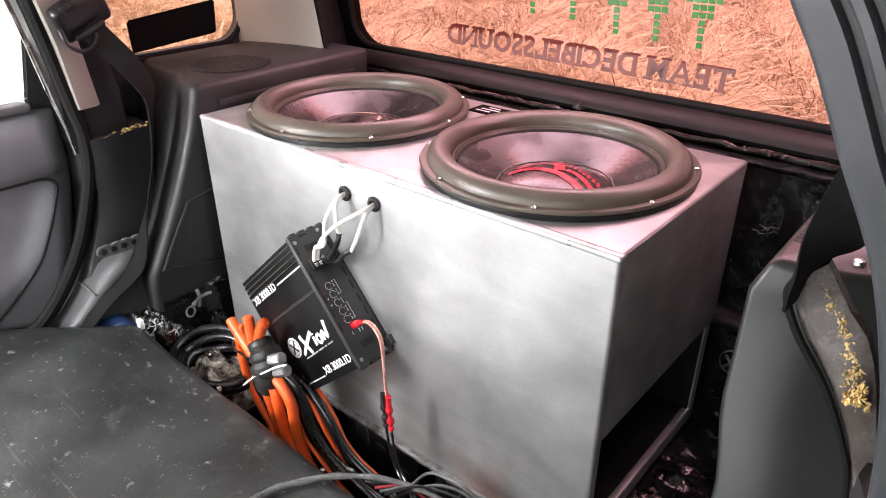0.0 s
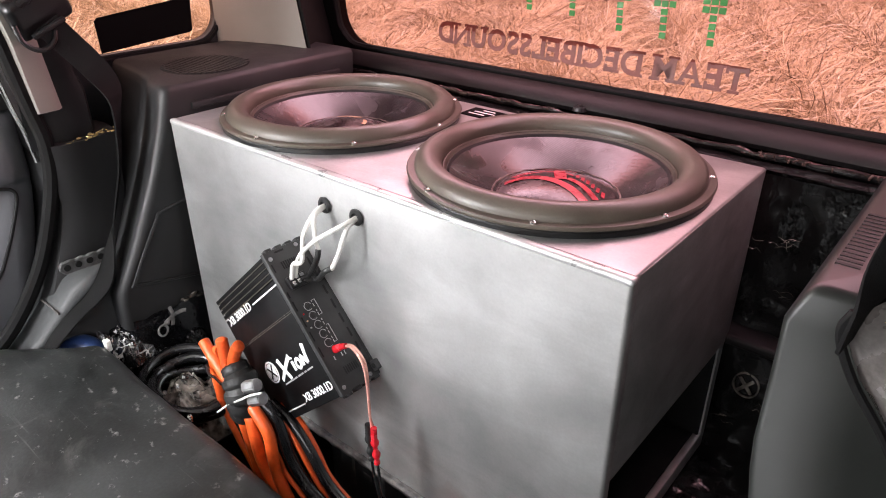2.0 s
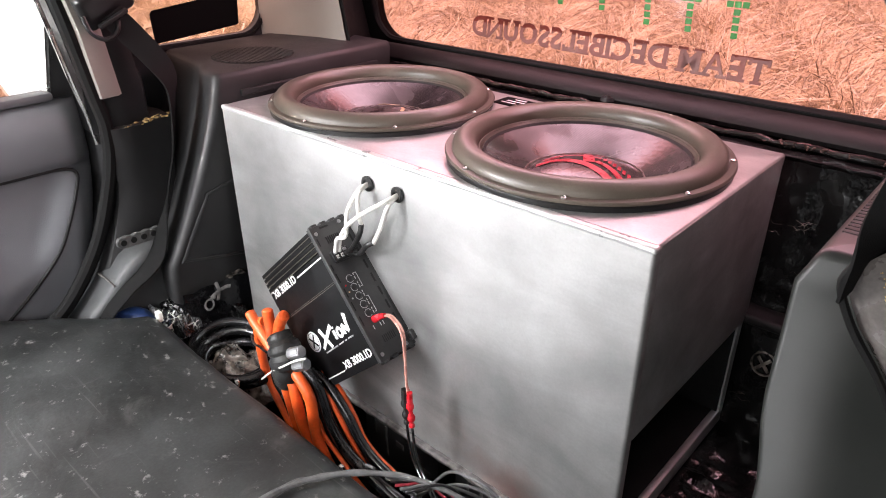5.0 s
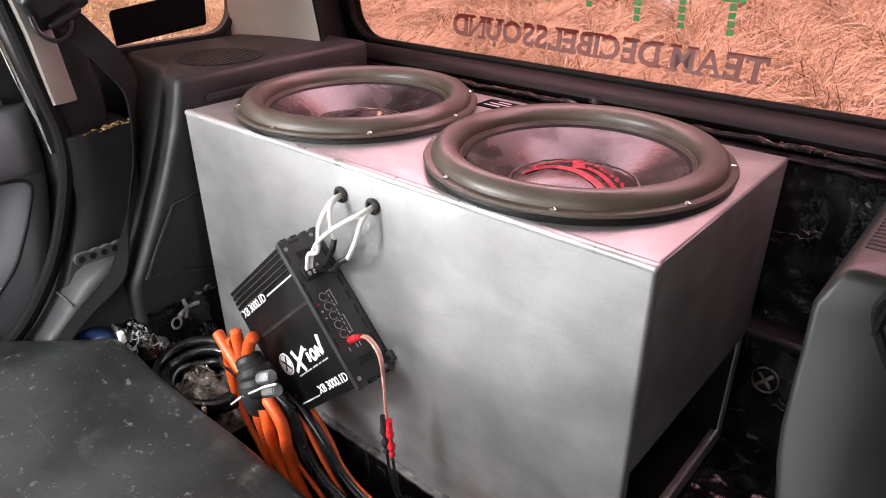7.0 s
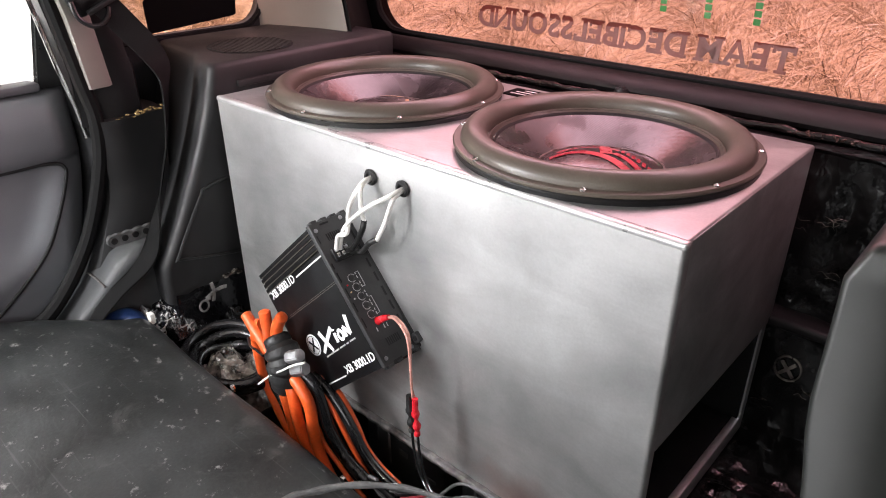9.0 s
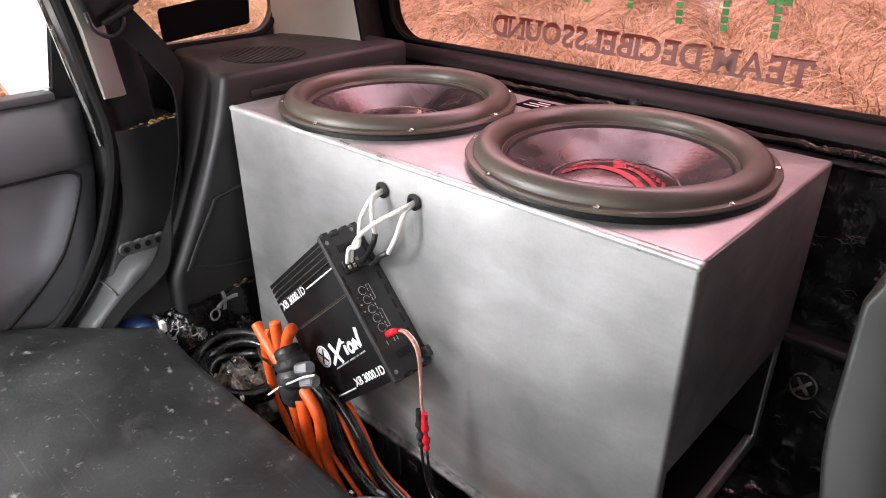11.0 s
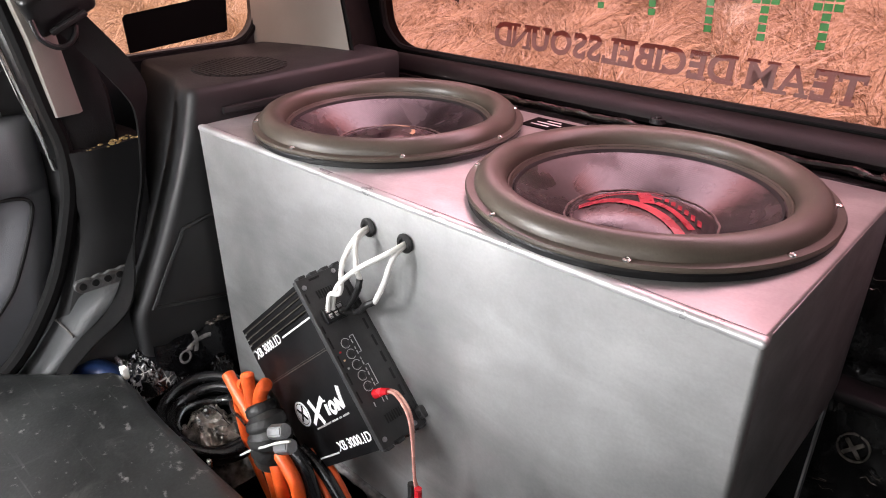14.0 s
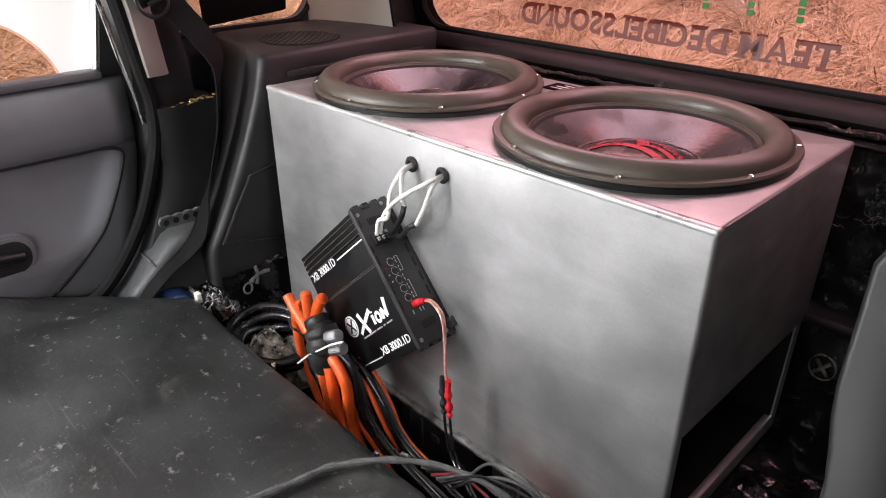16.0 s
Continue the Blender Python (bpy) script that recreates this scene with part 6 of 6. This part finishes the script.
bc = empty("black_cables", (-0.382, -0.1, -0.3), "thick black power cables running into the well", "cable")
for pts, r in ((((-0.55, -0.112, 0.055), (-0.515, -0.106, 0.035), (-0.494, -0.105, -0.010), (-0.480, -0.105, -0.044), (-0.444, -0.105, -0.080), (-0.395, -0.105, -0.098), (-0.30, -0.11, -0.11), (-0.12, -0.12, -0.12)), 0.0100),
               (((-0.54, -0.09, 0.03), (-0.513, -0.082, 0.012), (-0.491, -0.08, -0.005), (-0.463, -0.08, -0.034), (-0.435, -0.08, -0.072), (-0.402, -0.08, -0.094), (-0.34, -0.085, -0.10), (-0.222, -0.09, -0.11), (-0.06, -0.10, -0.12)), 0.0090),
               (((-0.66, -0.09, -0.02), (-0.64, -0.10, -0.04), (-0.60, -0.11, -0.05), (-0.56, -0.115, -0.10), (-0.50, -0.12, -0.15)), 0.0095)):
    part("cable", tube(bmesh.new(), pts, r, 12, 8), M_blackcable, bc)
# thin gray conduits lying over the seat edge
gc = empty("gray_conduit", (-0.3, -0.2, 0.02), "gray sleeved wires lying across the seat edge", "cable")
part("sleeve", tube(bmesh.new(), [(-0.40, -0.50, 0.034), (-0.385, -0.42, 0.034), (-0.370, -0.36, 0.034), (-0.358, -0.31, 0.034), (-0.351, -0.270, 0.034), (-0.335, -0.241, 0.034), (-0.308, -0.203, 0.034), (-0.262, -0.163, 0.032), (-0.215, -0.138, 0.028), (-0.16, -0.118, 0.015), (-0.10, -0.10, -0.03), (-0.05, -0.09, -0.08)], lambda t: 0.0062 - 0.003 * t + 0.0006 * math.sin(t * 70), 10, 8), M_graysleeve, gc)
for k in range(5):
    part("wire", tube(bmesh.new(), [(-0.27 + 0.01 * k, -0.17, 0.025), (-0.24 + 0.012 * k, -0.14 + 0.004 * k, 0.012 + 0.004 * k), (-0.19 + 0.012 * k, -0.11, 0.015 - 0.008 * k), (-0.13 + 0.01 * k, -0.075 - 0.006 * k, -0.02 - 0.008 * k), (-0.05, -0.07 - 0.008 * k, -0.085)], 0.0022, 8, 7), (M_graysleeve, M_blackcable, M_redwire, M_graysleeve, M_blackcable)[k], gc)
for pts, m in ((((-0.30, -0.10, -0.08), (-0.266, -0.09, -0.054), (-0.222, -0.09, 0.008), (-0.185, -0.09, 0.026), (-0.14, -0.085, 0.02), (-0.09, -0.075, -0.04)), M_graysleeve), (((-0.29, -0.09, -0.09), (-0.25, -0.08, -0.05), (-0.20, -0.08, -0.01), (-0.15, -0.075, -0.005), (-0.10, -0.07, -0.05), (-0.06, -0.07, -0.10)), M_graysleeve), (((-0.27, -0.15, 0.02), (-0.24, -0.12, 0.0), (-0.20, -0.10, -0.02), (-0.14, -0.09, -0.045), (-0.06, -0.09, -0.09)), M_blackcable), (((-0.31, -0.06, -0.08), (-0.27, -0.07, -0.075), (-0.22, -0.085, -0.06), (-0.15, -0.10, -0.06), (-0.05, -0.10, -0.10)), M_redwire)):
    part("wire", tube(bmesh.new(), pts, 0.0024, 8, 8), m, gc)
part("loop", tube(bmesh.new(), [(-0.30, -0.165, 0.02), (-0.335, -0.15, -0.01), (-0.33, -0.13, -0.05), (-0.29, -0.12, -0.07), (-0.25, -0.13, -0.06)], 0.0024, 8, 7), M_graysleeve, gc)

# coil of heavy black cable with film packing inside
coil = empty("cable_coil", (-0.80, -0.10, -0.1), "coil of heavy black cable round plastic packing", "cable")
for k, (r, z) in enumerate(((0.086, -0.030), (0.072, -0.042), (0.082, -0.052), (0.064, -0.060))):
    pts = [(-0.772 + r * 1.22 * math.cos(a), -0.103 + r * 0.94 * math.sin(a), z + 0.004 * math.sin(3 * a + k)) for a in [radians(30 + 12 * j + 10 * k) for j in range(28)]]
    part("turn", tube(bmesh.new(), pts, 0.0095, 12, 3), M_blackcable, coil)


def crumple(name, cx, cy, z, rx, ry, h, seed, material, label):
    bm = bmesh.new()
    n = 60
    rows = []
    for j in range(n + 1):
        row = []
        for i2 in range(n + 1):
            u, v = -1 + 2 * i2 / n, -1 + 2 * j / n
            k = max(0.0, 1 - (u * u + v * v) ** 1.5)
            bend = 0.35 * noise.noise(Vector((u * 1.7, v * 1.7, seed + 4)))
            fold = sum(w * (1 - abs(noise.noise(Vector(((u * math.cos(g) + v * math.sin(g) + bend) * f + seed, (v * math.cos(g) - u * math.sin(g)) * f * 0.35, seed + g)))) * 2.2) for w, f, g in ((0.6, 3.4, 0.5), (0.35, 5.5, 2.0), (0.2, 9.0, 1.2)))
            row.append((cx + u * rx, cy + v * ry, z + k * h * (0.62 + 0.30 * fold)))
        rows.append(row)
    loft(bm, rows, False, False)
    return tagged(obj(name, bm, material, True, 20), label, "plastic film")


crumple("film_packing", -0.765, -0.110, -0.105, 0.094, 0.072, 0.082, 2.0, M_foil, "crumpled clear plastic packing inside the cable coil")
crumple("film_sheet", -1.01, -0.10, -0.095, 0.10, 0.07, 0.06, 7.0, M_wrap, "crumpled glossy black plastic sheet on the cargo floor")
# clear scrap here and bright strip below are added as the sheet's white glints
crumple("film_scrap", -1.015, -0.092, -0.06, 0.05, 0.03, 0.045, 9.0, M_foil, "crumpled clear scrap added for glints on black sheet")
crumple("film_scrap", -0.905, -0.018, -0.06, 0.035, 0.03, 0.05, 4.0, M_butyl, "crumpled black film scrap by the box")
crumple("film_scrap", -0.965, -0.168, -0.012, 0.040, 0.013, 0.034, 12.0, M_shine, "crumpled pale strip added for glints on the black sheet")
crumple("film_scrap", -0.938, -0.132, -0.030, 0.058, 0.050, 0.068, 15.0, M_crease, "crumpled black film scrap with glints painted on its creases")
# bright scrap stuck to the trim
bm = bmesh.new()
for k in range(7):
    c = Vector((-0.899, -0.028 + 0.006 * k, 0.052 + rng.uniform(-0.006, 0.006)))
    bmesh.ops.create_icosphere(bm, subdivisions=1, radius=rng.uniform(0.003, 0.006), matrix=Matrix.Translation(c) @ Matrix.Diagonal((0.5, 1.5, 0.7, 1)))
tagged(obj("foil_scrap", bm, M_foil, False), "small bright foil scrap stuck to the trim", "foil")
bl = tagged(obj("blue_tub", tube(bmesh.new(), [(-1.01, -0.240, -0.005), (-0.985, -0.215, 0.004), (-0.957, -0.196, 0.002), (-0.92, -0.195, -0.04)], 0.022, 12, 6), M_blue), "dark blue plastic pipe on the floor", "pipe")

# plain marks on the rear wall: a pale ring with a cross
mk = tagged(obj("film_mark", lathe(bmesh.new(), [(0.022, 0.0), (0.0215, 0.002), (0.019, 0.002), (0.0185, 0.0)], 28), M_foil), "pale ring-and-cross mark printed on the black film", "mark")
mk.data.transform(Matrix.Translation((0.036, 0.437, 0.040)) @ pose(0, 0, 0, 90, 0, 0) @ Matrix.Diagonal((1.0, 1.15, 1, 1)))
for a in (50, -50):
    bm = boxm(-0.017, 0.017, -0.0015, 0.0015, -0.003, 0.003, 0.001)
    bmesh.ops.transform(bm, matrix=pose(0.036, 0.434, 0.040, 0, a, 0), verts=bm.verts)
    part("stroke", bm, M_foil, mk)

# batteries down in the well
bat = empty("battery", (-0.45, 0.1, -0.33), "black car battery with worn white printing in the well", "battery", "batteries in the well")
part("case", boxm(-0.56, -0.36, 0.035, 0.20, -0.33, -0.125, 0.005), M_battery, bat)
part("lid", boxm(-0.565, -0.355, 0.030, 0.205, -0.124, -0.100, 0.004), M_battery, bat)
for k, (x, z, w, h) in enumerate(((-0.53, -0.16, 0.004, 0.05), (-0.50, -0.19, 0.006, 0.07), (-0.47, -0.18, 0.02, 0.012), (-0.43, -0.17, 0.014, 0.05), (-0.40, -0.20, 0.02, 0.008))):
    part("print_bar", boxm(x, x + w, 0.0335, 0.0355, z - h / 2, z + h / 2), M_graysleeve, bat, smooth=False)
copy_thing(bat, Matrix.Translation((-0.21, 0.1, -0.33)))
